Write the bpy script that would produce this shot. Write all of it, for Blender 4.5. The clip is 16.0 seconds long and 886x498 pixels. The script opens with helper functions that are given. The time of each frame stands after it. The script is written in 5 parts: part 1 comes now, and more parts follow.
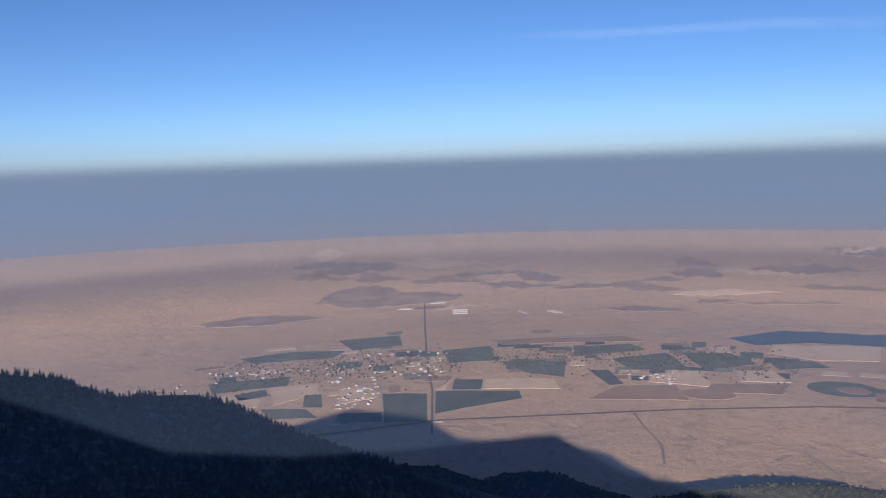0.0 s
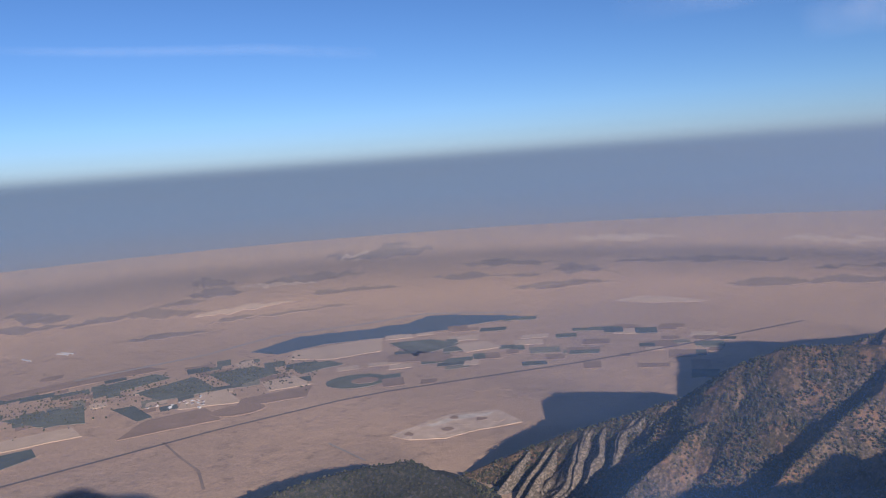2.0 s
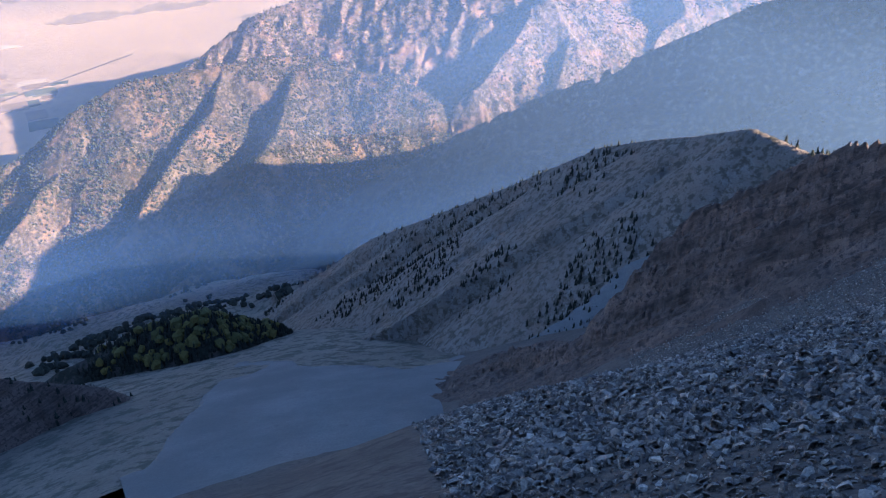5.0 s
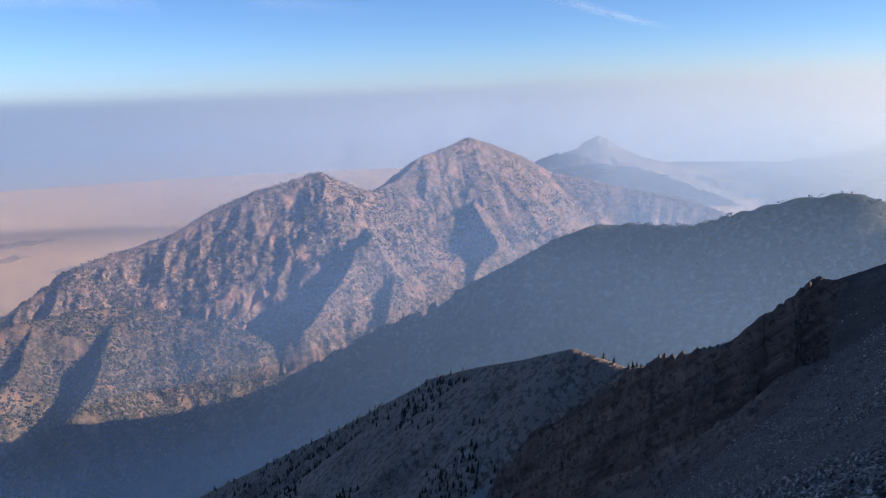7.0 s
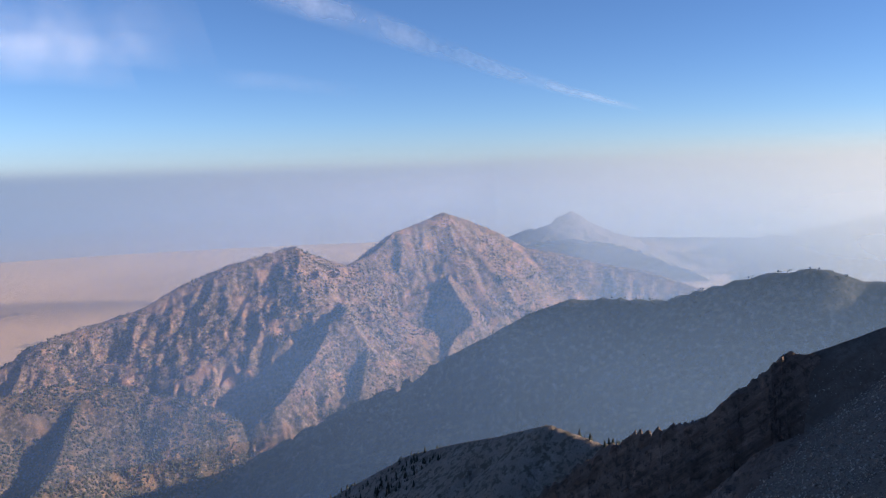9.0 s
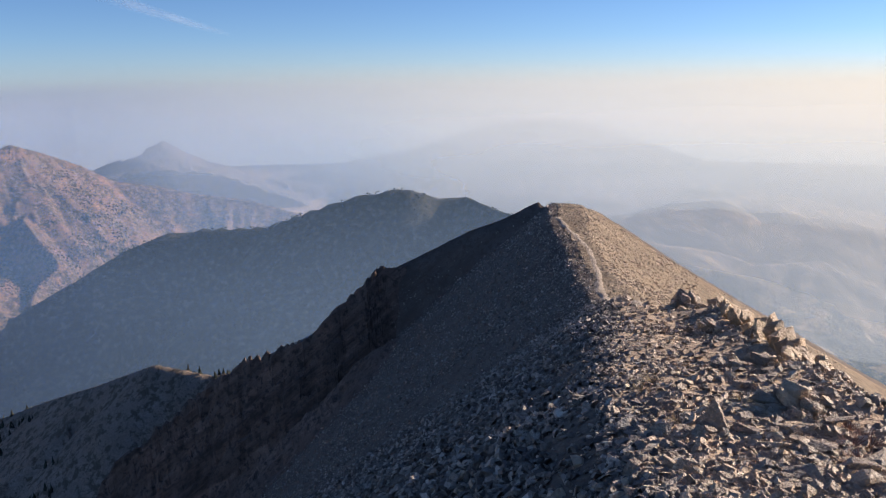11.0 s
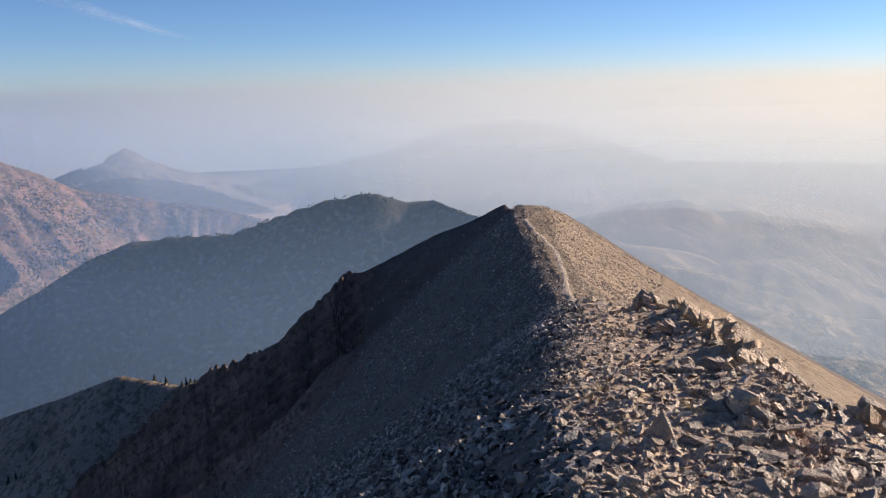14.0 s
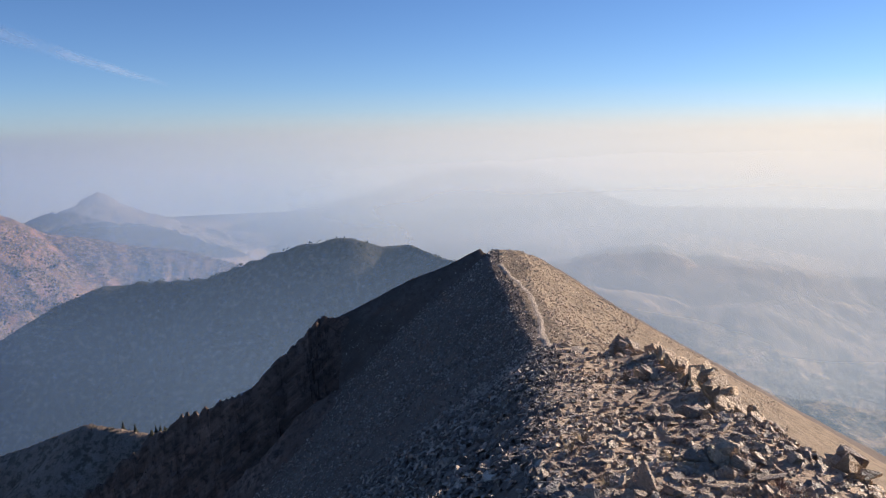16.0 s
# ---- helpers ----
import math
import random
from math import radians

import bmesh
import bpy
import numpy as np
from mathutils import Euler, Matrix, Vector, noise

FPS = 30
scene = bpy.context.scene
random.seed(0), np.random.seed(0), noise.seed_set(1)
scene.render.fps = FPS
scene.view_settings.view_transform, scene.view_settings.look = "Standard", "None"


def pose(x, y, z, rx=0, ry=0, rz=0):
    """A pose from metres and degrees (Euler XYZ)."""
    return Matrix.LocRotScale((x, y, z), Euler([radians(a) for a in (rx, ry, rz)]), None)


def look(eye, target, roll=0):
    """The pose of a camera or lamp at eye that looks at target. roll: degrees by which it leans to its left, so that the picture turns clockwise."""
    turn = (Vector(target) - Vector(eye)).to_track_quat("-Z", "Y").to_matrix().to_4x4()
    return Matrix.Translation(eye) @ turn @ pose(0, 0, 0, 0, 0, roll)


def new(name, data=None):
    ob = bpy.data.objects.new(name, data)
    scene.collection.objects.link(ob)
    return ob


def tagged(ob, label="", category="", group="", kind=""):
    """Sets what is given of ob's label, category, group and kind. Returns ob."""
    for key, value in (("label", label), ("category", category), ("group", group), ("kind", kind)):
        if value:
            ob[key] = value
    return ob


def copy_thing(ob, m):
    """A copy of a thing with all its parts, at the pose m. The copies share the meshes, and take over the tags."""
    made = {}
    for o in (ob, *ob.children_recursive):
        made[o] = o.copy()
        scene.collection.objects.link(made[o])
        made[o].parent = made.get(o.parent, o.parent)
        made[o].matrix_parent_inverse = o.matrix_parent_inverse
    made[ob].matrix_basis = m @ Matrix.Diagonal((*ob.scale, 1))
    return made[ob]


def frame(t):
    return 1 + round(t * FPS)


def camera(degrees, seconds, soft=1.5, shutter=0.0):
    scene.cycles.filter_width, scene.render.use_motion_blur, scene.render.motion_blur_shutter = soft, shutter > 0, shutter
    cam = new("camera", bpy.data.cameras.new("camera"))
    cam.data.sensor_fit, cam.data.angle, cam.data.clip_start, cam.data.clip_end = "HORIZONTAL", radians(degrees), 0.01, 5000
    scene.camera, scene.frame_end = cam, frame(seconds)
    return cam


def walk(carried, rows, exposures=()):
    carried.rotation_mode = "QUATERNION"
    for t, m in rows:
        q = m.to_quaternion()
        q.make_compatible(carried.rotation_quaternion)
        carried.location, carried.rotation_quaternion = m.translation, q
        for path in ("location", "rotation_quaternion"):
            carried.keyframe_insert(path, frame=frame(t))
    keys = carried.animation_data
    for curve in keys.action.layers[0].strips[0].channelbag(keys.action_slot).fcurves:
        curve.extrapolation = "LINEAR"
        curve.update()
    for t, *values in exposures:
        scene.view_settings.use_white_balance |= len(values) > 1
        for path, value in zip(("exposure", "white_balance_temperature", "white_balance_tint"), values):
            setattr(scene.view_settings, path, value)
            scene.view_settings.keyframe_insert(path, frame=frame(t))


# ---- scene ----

# ======== camera and walk ========
cam = camera(57.8, 16.0, soft=1.1, shutter=0.1)
# seconds, x, y, z, yaw, pitch, roll
PATH = [
    (0.0, -0.10, 0.40, 0.05, 0.0, -6.49, 1.89),
    (0.5, -0.10, 0.40, 0.05, -13.53, -4.66, 1.91),
    (1.0, -0.10, 0.40, 0.05, -27.02, -5.51, 2.53),
    (1.5, -0.10, 0.40, 0.05, -31.17, -7.04, 3.03),
    (2.0, -0.10, 0.40, 0.05, -34.15, -6.78, 4.03),
    (2.5, -0.10, 0.40, 0.05, -42.56, -6.89, 4.03),
    (3.0, -0.10, 0.40, 0.05, -54.72, -6.43, 3.16),
    (3.5, -0.10, 0.40, 0.05, -65.31, -9.96, 2.79),
    (4.0, -0.10, 0.40, 0.06, -68.97, -19.03, 2.37),
    (4.2, -0.10, 0.40, 0.06, -70.90, -22.40, 2.10),
    (6.3, -0.10, 0.40, 0.07, -91.90, -22.00, 0.20),
    (6.5, -0.10, 0.40, 0.07, -92.38, -18.58, 0.31),
    (7.0, -0.10, 0.40, 0.07, -92.05, -11.33, 1.88),
    (7.5, -0.10, 0.40, 0.07, -93.56, -9.52, 2.99),
    (8.0, -0.10, 0.40, 0.07, -96.53, -10.03, 1.84),
    (8.5, -0.10, 0.40, 0.07, -94.53, -8.43, 2.34),
    (9.0, -0.10, 0.40, 0.07, -93.84, -6.06, 1.50),
    (9.5, -0.10, 0.40, 0.07, -101.13, -5.33, 0.63),
    (10.0, -0.10, 0.40, 0.07, -110.12, -6.26, 1.60),
    (10.2, -0.10, 0.40, 0.07, -114.30, -7.10, 1.60),
    (12.3, -0.08, 0.40, 0.08, -124.35, -13.25, 0.47),
    (12.5, -0.07, 0.38, 0.08, -124.22, -12.95, 0.47),
    (13.0, -0.04, 0.29, 0.05, -123.32, -12.50, 0.29),
    (13.5, 0.02, 0.17, 0.05, -123.48, -11.59, 0.0),
    (14.0, 0.01, 0.06, 0.05, -124.42, -11.52, 1.33),
    (14.5, 0.0, 0.0, 0.0, -124.50, -12.43, 2.05),
    (15.0, -0.02, 0.01, 0.03, -123.62, -12.27, 1.46),
    (15.5, 0.01, 0.10, 0.07, -122.45, -10.32, 0.51),
    (16.0, 0.03, 0.09, 0.09, -126.17, -8.40, 1.06),
]
# seconds, stops, kelvin
LIGHT = [(0.0, 0.52, 5050), (0.5, 0.45, 5050), (1.0, 0.25, 5050), (1.5, 0.42, 5050), (2.5, 0.5, 5000), (3.0, 0.48, 4950), (3.5, 0.6, 5050), (4.0, 1.2, 5200), (4.2, 1.7, 5230), (6.3, 2.35, 5080), (6.5, 2.08, 5080), (7.0, 1.18, 5180), (7.5, 0.5, 5230), (8.0, 0.96, 5270), (9.0, 1.08, 5290), (10.2, 0.9, 5350), (12.3, 0.9, 5450), (13.0, 0.95, 5450), (14.0, 0.86, 5450), (15.5, 0.93, 5400), (16.0, 0.85, 5350)]
TINT = 16
EXPOSURE = [(t, stops, kelvin, TINT) for t, stops, kelvin in LIGHT]
walk(cam, [(r[0], pose(r[1], r[2], r[3], 90 + r[5], r[6], r[4])) for r in PATH], EXPOSURE)

# ======== sky and sun ========
SUN_YAW, SUN_EL = -187.5, 19.5
world = bpy.data.worlds.new("sky")
scene.world = world
world.use_nodes = True
wn = world.node_tree.nodes
sky = wn.new("ShaderNodeTexSky")
sky.sky_type = "NISHITA"
sky.sun_disc = False
sky.sun_elevation = radians(SUN_EL)
sky.sun_rotation = radians(-SUN_YAW)
sky.altitude = 3000
sky.dust_density = 0.3
sky.ozone_density = 3.0
world.node_tree.links.new(sky.outputs[0], wn["Background"].inputs[0])
wn["Background"].inputs[1].default_value = 0.053

sun = new("sun", bpy.data.lights.new("sun", "SUN"))
sun.data.energy, sun.data.angle, sun.data.color = 4.8, radians(0.5), (1.0, 0.775, 0.515)
to_sun = Vector((-math.sin(radians(SUN_YAW)) * math.cos(radians(SUN_EL)), math.cos(radians(SUN_YAW)) * math.cos(radians(SUN_EL)), math.sin(radians(SUN_EL))))
sun.matrix_world = look(to_sun * 50, (0, 0, 0))


# ======== numbers: noise and places ========
rng = np.random.default_rng(7)
TABLE = rng.random((256, 256))


def value_noise(x, y):
    xi, yi = np.floor(x).astype(int), np.floor(y).astype(int)
    fx, fy = x - xi, y - yi
    fx, fy = fx * fx * (3 - 2 * fx), fy * fy * (3 - 2 * fy)
    a, b = TABLE[xi % 256, yi % 256], TABLE[(xi + 1) % 256, yi % 256]
    c, d = TABLE[xi % 256, (yi + 1) % 256], TABLE[(xi + 1) % 256, (yi + 1) % 256]
    return (a + (b - a) * fx) * (1 - fy) + (c + (d - c) * fx) * fy


def fbm(x, y, octaves=5, ridged=False):
    total, amp, norm = 0.0, 1.0, 0.0
    for k in range(octaves):
        v = value_noise(x + 17.3 * k, y - 9.1 * k)
        if ridged:
            v = 1 - abs(2 * v - 1)
        total, norm = total + amp * v, norm + amp
        x, y, amp = x * 2.03 + 0.31 * y, y * 2.03 - 0.31 * x, amp * 0.5
    return total / norm


def spot(yaw, el, r):
    """A place by its bearing, elevation (degrees) and level distance from the summit."""
    a = radians(yaw)
    return (-math.sin(a) * r, math.cos(a) * r, math.tan(radians(el)) * r)


def step(v, a, b):
    t = np.clip((v - a) / (b - a), 0, 1)
    return t * t * (3 - 2 * t)


FLOOR = -620.0


def plain(x, y):
    """The valley floor, rising gently far off, and the foot slopes of the summit."""
    r = np.hypot(x, y)
    u = np.clip(r - 3000, 0, 900)
    z = FLOOR + 0.15 * (u * u / 1800 + np.clip(r - 3900, 0, 1000))
    return np.maximum(z, -159 - 0.5 * (r - 225))


def tents(x, y, crests, gully=0.25, reach=120.0, wave=60.0, steep=0.6, seed=0.0, rough=6.0, warp=0.0, flute=0.0, smooth_south=-1e9):
    """Height of slopes that fall from crest lines, cut by gullies that run downhill."""
    x0, y0 = x, y
    if warp:
        top = [q for q in crests[0] if not isinstance(q, (int, float))]
        near = np.full(x.shape, 1e9)
        for p, q in zip(top, top[1:]):
            dx, dy = q[0] - p[0], q[1] - p[1]
            t = np.clip(((x - p[0]) * dx + (y - p[1]) * dy) / (dx * dx + dy * dy + 1e-6), 0, 1)
            near = np.minimum(near, np.hypot(x - p[0] - t * dx, y - p[1] - t * dy))
        bend = warp * step(near, 15, 160)
        x, y = x0 + bend * 2 * (fbm(x0 / 130 + seed, y0 / 130, 4) - 0.5), y0 + bend * 2 * (fbm(x0 / 130 + 40, y0 / 130 + seed, 4) - 0.5)
    best = np.full(x.shape, -1e9)
    dist, along = np.zeros(x.shape), np.zeros(x.shape)
    run = 0.0
    for line in crests:
        k = line[0] if isinstance(line[0], (int, float)) else steep
        pts = [q for q in line if not isinstance(q, (int, float))]
        for p, q in zip(pts, pts[1:]):
            dx, dy = q[0] - p[0], q[1] - p[1]
            n = math.hypot(dx, dy) + 1e-6
            t = np.clip(((x - p[0]) * dx + (y - p[1]) * dy) / (n * n), 0, 1)
            d = np.hypot(x - p[0] - t * dx, y - p[1] - t * dy)
            side = np.sign((x - p[0]) * dy - (y - p[1]) * dx)
            h = p[2] + t * (q[2] - p[2]) - k * (d - 0.12 * d * d / (d + 400))
            m = h > best
            best, dist = np.where(m, h, best), np.where(m, d, dist)
            along = np.where(m, run + t * n + 1000 * side, along)
            run += n
        run += 500
    w = along / wave + 0.35 * fbm(x / 70 + seed, y / 70, 3)
    cut = 1 - abs(2 * value_noise(w * 1.0 + seed, np.full(x.shape, seed)) - 1)
    cut = 0.6 * cut + 0.4 * (1 - abs(2 * value_noise(w * 2.7 + 31, dist / 90 + seed) - 1))
    fade = np.clip(dist / 45, 0.12, 1)
    best = best - gully * np.minimum(dist, reach) * cut
    fade = fade * (0.35 + 0.65 * step(y0, smooth_south - 120, smooth_south + 120))
    best = best + rough * fade * 2 * (fbm(x0 / 38 + seed, y0 / 38, 5, True) - 0.55)
    if flute:
        best = best + flute * fade * 2 * (fbm(w * wave / 17, dist / 80 + seed, 4, True) - 0.55) * step(fbm(x0 / 120 + 5, y0 / 120 + seed, 3), 0.38, 0.6)
    return best, dist


def grid_mesh(name, X, Y, Z, keep=None, wrap=False):
    """A sheet from rows and columns of places; faces off `keep` are left out."""
    rows, cols = X.shape
    idx = np.arange(rows * cols).reshape(rows, cols)
    right = np.roll(idx, -1, 1) if wrap else idx
    a, b = idx[:-1, :], idx[1:, :]
    c, d = right[1:, :], right[:-1, :]
    if not wrap:
        a, b, c, d = idx[:-1, :-1], idx[1:, :-1], idx[1:, 1:], idx[:-1, 1:]
    quads = np.stack([a, b, c, d], -1).reshape(-1, 4)
    if keep is not None:
        k = keep.ravel()
        quads = quads[k[quads].any(1)]
    used, inv = np.unique(quads, return_inverse=True)
    co = np.stack([X.ravel(), Y.ravel(), Z.ravel()], -1)[used]
    return soup_mesh(name, co, inv.reshape(-1, 4))


def soup_mesh(name, co, faces, smooth=True):
    me = bpy.data.meshes.new(name)
    n, k = faces.shape
    me.vertices.add(len(co))
    me.vertices.foreach_set("co", co.astype(np.float32).ravel())
    me.loops.add(n * k)
    me.loops.foreach_set("vertex_index", faces.astype(np.int32).ravel())
    me.polygons.add(n)
    me.polygons.foreach_set("loop_start", np.arange(0, n * k, k, dtype=np.int32))
    me.polygons.foreach_set("use_smooth", np.full(n, smooth))
    me.update(calc_edges=True)
    return me


# ======== materials ========
def mat_new(name):
    m = bpy.data.materials.new(name)
    m.use_nodes = True
    n = m.node_tree.nodes
    return m, n, m.node_tree.links, n["Principled BSDF"]


def noise_node(n, l, pos, scale, detail=6.0, rough=0.6, lo=0.4, hi=0.6):
    """A noise in metres, spread to 0..1 between lo and hi."""
    t = n.new("ShaderNodeTexNoise")
    t.inputs["Scale"].default_value, t.inputs["Detail"].default_value, t.inputs["Roughness"].default_value = scale, detail, rough
    l.new(pos, t.inputs["Vector"])
    r = n.new("ShaderNodeMapRange")
    r.inputs[1].default_value, r.inputs[2].default_value = lo, hi
    l.new(t.outputs["Fac"], r.inputs[0])
    return r.outputs[0]


def mix(n, l, fac, a, b):
    m = n.new("ShaderNodeMix")
    m.data_type = "RGBA"
    for sock, v in ((m.inputs[0], fac), (m.inputs[6], a), (m.inputs[7], b)):
        if isinstance(v, (int, float)):
            sock.default_value = v
        elif isinstance(v, tuple):
            sock.default_value = (*v, 1)
        else:
            l.new(v, sock)
    return m.outputs[2]


def times(n, l, a, b):
    m = n.new("ShaderNodeMath")
    m.operation = "MULTIPLY"
    for sock, v in ((m.inputs[0], a), (m.inputs[1], b)):
        if isinstance(v, (int, float)):
            sock.default_value = v
        else:
            l.new(v, sock)
    return m.outputs[0]


def land(name, rock, rock2, soil, plant, size=1.0, plants=0.5, bump=1.0, grain=4.0, strata=False, grit=0.45, soil2=None):
    """Mountain ground: rock where steep, dry soil and grass between, dark scrub in patches."""
    m, n, l, bsdf = mat_new(name)
    geo = n.new("ShaderNodeNewGeometry")
    pos = geo.outputs["Position"]
    bed = pos
    if strata:
        bed, parts3 = n.new("ShaderNodeCombineXYZ"), ((0.25, 0.8, 1.0), (0.12, 0.0, 0.0), (0.0, -0.08, 0.06))
        for k, axis in enumerate(parts3):
            dot = n.new("ShaderNodeVectorMath")
            dot.operation = "DOT_PRODUCT"
            dot.inputs[1].default_value = axis
            l.new(pos, dot.inputs[0])
            l.new(dot.outputs["Value"], bed.inputs[k])
        bed = bed.outputs[0]
    sep = n.new("ShaderNodeSeparateXYZ")
    l.new(geo.outputs["True Normal"], sep.inputs[0])
    slope = n.new("ShaderNodeMapRange")
    slope.inputs[1].default_value, slope.inputs[2].default_value = 0.88, 0.70
    l.new(sep.outputs[2], slope.inputs[0])
    big = noise_node(n, l, pos, 0.012 / size, 5, 0.65, 0.38, 0.62)
    mid = noise_node(n, l, bed, 0.07 / size, 6, 0.7, 0.40, 0.62)
    fine = noise_node(n, l, pos, grain * 0.2 / size, 5, 0.7, 0.35, 0.65)
    stone = mix(n, l, mid, rock, rock2)
    base = mix(n, l, big, soil, soil2 or tuple(0.75 * c for c in soil))
    base = mix(n, l, times(n, l, slope.outputs[0], noise_node(n, l, pos, 0.04 / size, 5, 0.7, 0.35, 0.55)), base, stone)
    patch = noise_node(n, l, pos, 0.15 / size, 8, 0.72, 0.62 - 0.22 * plants, 0.70 - 0.22 * plants)
    if soil2:
        patch = times(n, l, patch, noise_node(n, l, pos, 0.02 / size, 4, 0.6, 0.34, 0.52))
    base = mix(n, l, patch, base, plant)
    base = mix(n, l, times(n, l, fine, grit), base, tuple(0.45 * c for c in soil))
    l.new(base, bsdf.inputs["Base Color"])
    bsdf.inputs["Roughness"].default_value = 0.95
    bsdf.inputs["Specular IOR Level"].default_value = 0.15
    b = n.new("ShaderNodeBump")
    b.inputs["Strength"].default_value, b.inputs["Distance"].default_value = 0.6, 2.5 * bump * size
    l.new(mid, b.inputs["Height"])
    b2 = n.new("ShaderNodeBump")
    b2.inputs["Strength"].default_value, b2.inputs["Distance"].default_value = 0.7, 0.5 * bump * size
    l.new(fine, b2.inputs["Height"])
    l.new(b.outputs[0], b2.inputs["Normal"])
    l.new(b2.outputs[0], bsdf.inputs["Normal"])
    return m


def plain_mat(name, color, rough=0.9, vary=0.25, scale=0.05, bump=0.0):
    m, n, l, bsdf = mat_new(name)
    geo = n.new("ShaderNodeNewGeometry")
    f = noise_node(n, l, geo.outputs["Position"], scale, 6, 0.65, 0.35, 0.65)
    g = noise_node(n, l, geo.outputs["Position"], scale * 9, 4, 0.6, 0.35, 0.65)
    c = mix(n, l, f, color, tuple(c * (1 - vary) for c in color))
    c = mix(n, l, times(n, l, g, 0.5), c, tuple(c * (1 - 1.2 * vary) for c in color))
    l.new(c, bsdf.inputs["Base Color"])
    bsdf.inputs["Roughness"].default_value = rough
    bsdf.inputs["Specular IOR Level"].default_value = 0.2
    if bump:
        b = n.new("ShaderNodeBump")
        b.inputs["Distance"].default_value = bump
        l.new(g, b.inputs["Height"])
        l.new(b.outputs[0], bsdf.inputs["Normal"])
    return m


def sunward_tone(n, l, geo, stops):
    """Colour over the bearing, from away from the sun (0) to toward it (1): the sun's glow is put into the tone."""
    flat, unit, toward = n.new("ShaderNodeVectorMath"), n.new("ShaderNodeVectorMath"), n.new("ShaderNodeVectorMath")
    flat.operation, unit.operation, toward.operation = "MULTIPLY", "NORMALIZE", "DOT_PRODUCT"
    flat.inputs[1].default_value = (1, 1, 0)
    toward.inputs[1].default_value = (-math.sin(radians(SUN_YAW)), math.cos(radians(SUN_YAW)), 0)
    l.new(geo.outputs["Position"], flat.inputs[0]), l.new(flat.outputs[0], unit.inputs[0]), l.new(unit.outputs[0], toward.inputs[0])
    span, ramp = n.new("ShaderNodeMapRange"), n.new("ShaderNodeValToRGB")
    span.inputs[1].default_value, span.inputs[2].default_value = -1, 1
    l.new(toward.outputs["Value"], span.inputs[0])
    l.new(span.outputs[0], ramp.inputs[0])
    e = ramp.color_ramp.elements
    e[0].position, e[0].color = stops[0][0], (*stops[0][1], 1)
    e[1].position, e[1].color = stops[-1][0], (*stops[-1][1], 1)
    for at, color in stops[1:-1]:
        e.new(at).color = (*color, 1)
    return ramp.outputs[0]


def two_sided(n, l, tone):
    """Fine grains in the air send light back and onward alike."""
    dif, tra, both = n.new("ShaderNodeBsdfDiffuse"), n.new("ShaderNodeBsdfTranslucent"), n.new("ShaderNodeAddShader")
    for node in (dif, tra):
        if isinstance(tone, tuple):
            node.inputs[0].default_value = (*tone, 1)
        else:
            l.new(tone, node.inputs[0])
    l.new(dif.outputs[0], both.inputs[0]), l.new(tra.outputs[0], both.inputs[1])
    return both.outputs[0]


def smoke_mat(name, blue, streak=0.25):
    """Thin smoke of the density that the mesh carries: most light passes, the rest is scattered."""
    m, n, l, bsdf = mat_new(name)
    n.remove(bsdf)
    geo, dense, scaled = n.new("ShaderNodeNewGeometry"), n.new("ShaderNodeAttribute"), n.new("ShaderNodeVectorMath")
    dense.attribute_name = "thickness"
    scaled.operation = "MULTIPLY"
    scaled.inputs[1].default_value = (0.0012, 0.0012, 0.006)
    l.new(geo.outputs["Position"], scaled.inputs[0])
    wisps = noise_node(n, l, scaled.outputs[0], 1.0, 4, 0.55, 0.3, 0.7)
    span = n.new("ShaderNodeMapRange")
    span.inputs[3].default_value, span.inputs[4].default_value = 1 - streak, 1.0
    l.new(wisps, span.inputs[0])
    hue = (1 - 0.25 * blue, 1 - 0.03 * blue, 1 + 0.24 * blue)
    # tones brighten toward the sun: forward-scattered light put into the smoke's colour
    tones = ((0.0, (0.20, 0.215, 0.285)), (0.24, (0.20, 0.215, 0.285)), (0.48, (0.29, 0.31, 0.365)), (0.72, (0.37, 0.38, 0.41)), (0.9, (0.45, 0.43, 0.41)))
    grains = two_sided(n, l, sunward_tone(n, l, geo, [(at, tuple(c * h for c, h in zip(color, hue))) for at, color in tones]))
    clear, whole = n.new("ShaderNodeBsdfTransparent"), n.new("ShaderNodeMixShader")
    l.new(times(n, l, dense.outputs["Fac"], span.outputs[0]), whole.inputs[0])
    l.new(clear.outputs[0], whole.inputs[1]), l.new(grains, whole.inputs[2])
    l.new(whole.outputs[0], n["Material Output"].inputs[0])
    return m


PLAIN = land("valley_soil", (0.49, 0.345, 0.225), (0.42, 0.30, 0.205), (0.565, 0.39, 0.25), (0.38, 0.27, 0.185), size=5.0, plants=0.4, bump=0.2, soil2=(0.49, 0.345, 0.23))
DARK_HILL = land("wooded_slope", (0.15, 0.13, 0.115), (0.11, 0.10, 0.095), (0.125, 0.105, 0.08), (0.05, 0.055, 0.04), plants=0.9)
FORE = land("scrub_slope", (0.28, 0.215, 0.155), (0.17, 0.135, 0.10), (0.34, 0.18, 0.085), (0.05, 0.05, 0.03), plants=0.95, soil2=(0.24, 0.165, 0.095))
MASSIF = land("dry_mountain", (0.37, 0.265, 0.195), (0.24, 0.17, 0.125), (0.42, 0.215, 0.12), (0.075, 0.07, 0.042), size=1.2, plants=0.85, soil2=(0.31, 0.185, 0.115))
FAR = land("far_mountain", (0.30, 0.26, 0.24), (0.2, 0.18, 0.17), (0.28, 0.22, 0.17), (0.1, 0.1, 0.08), size=3.0, plants=0.4)
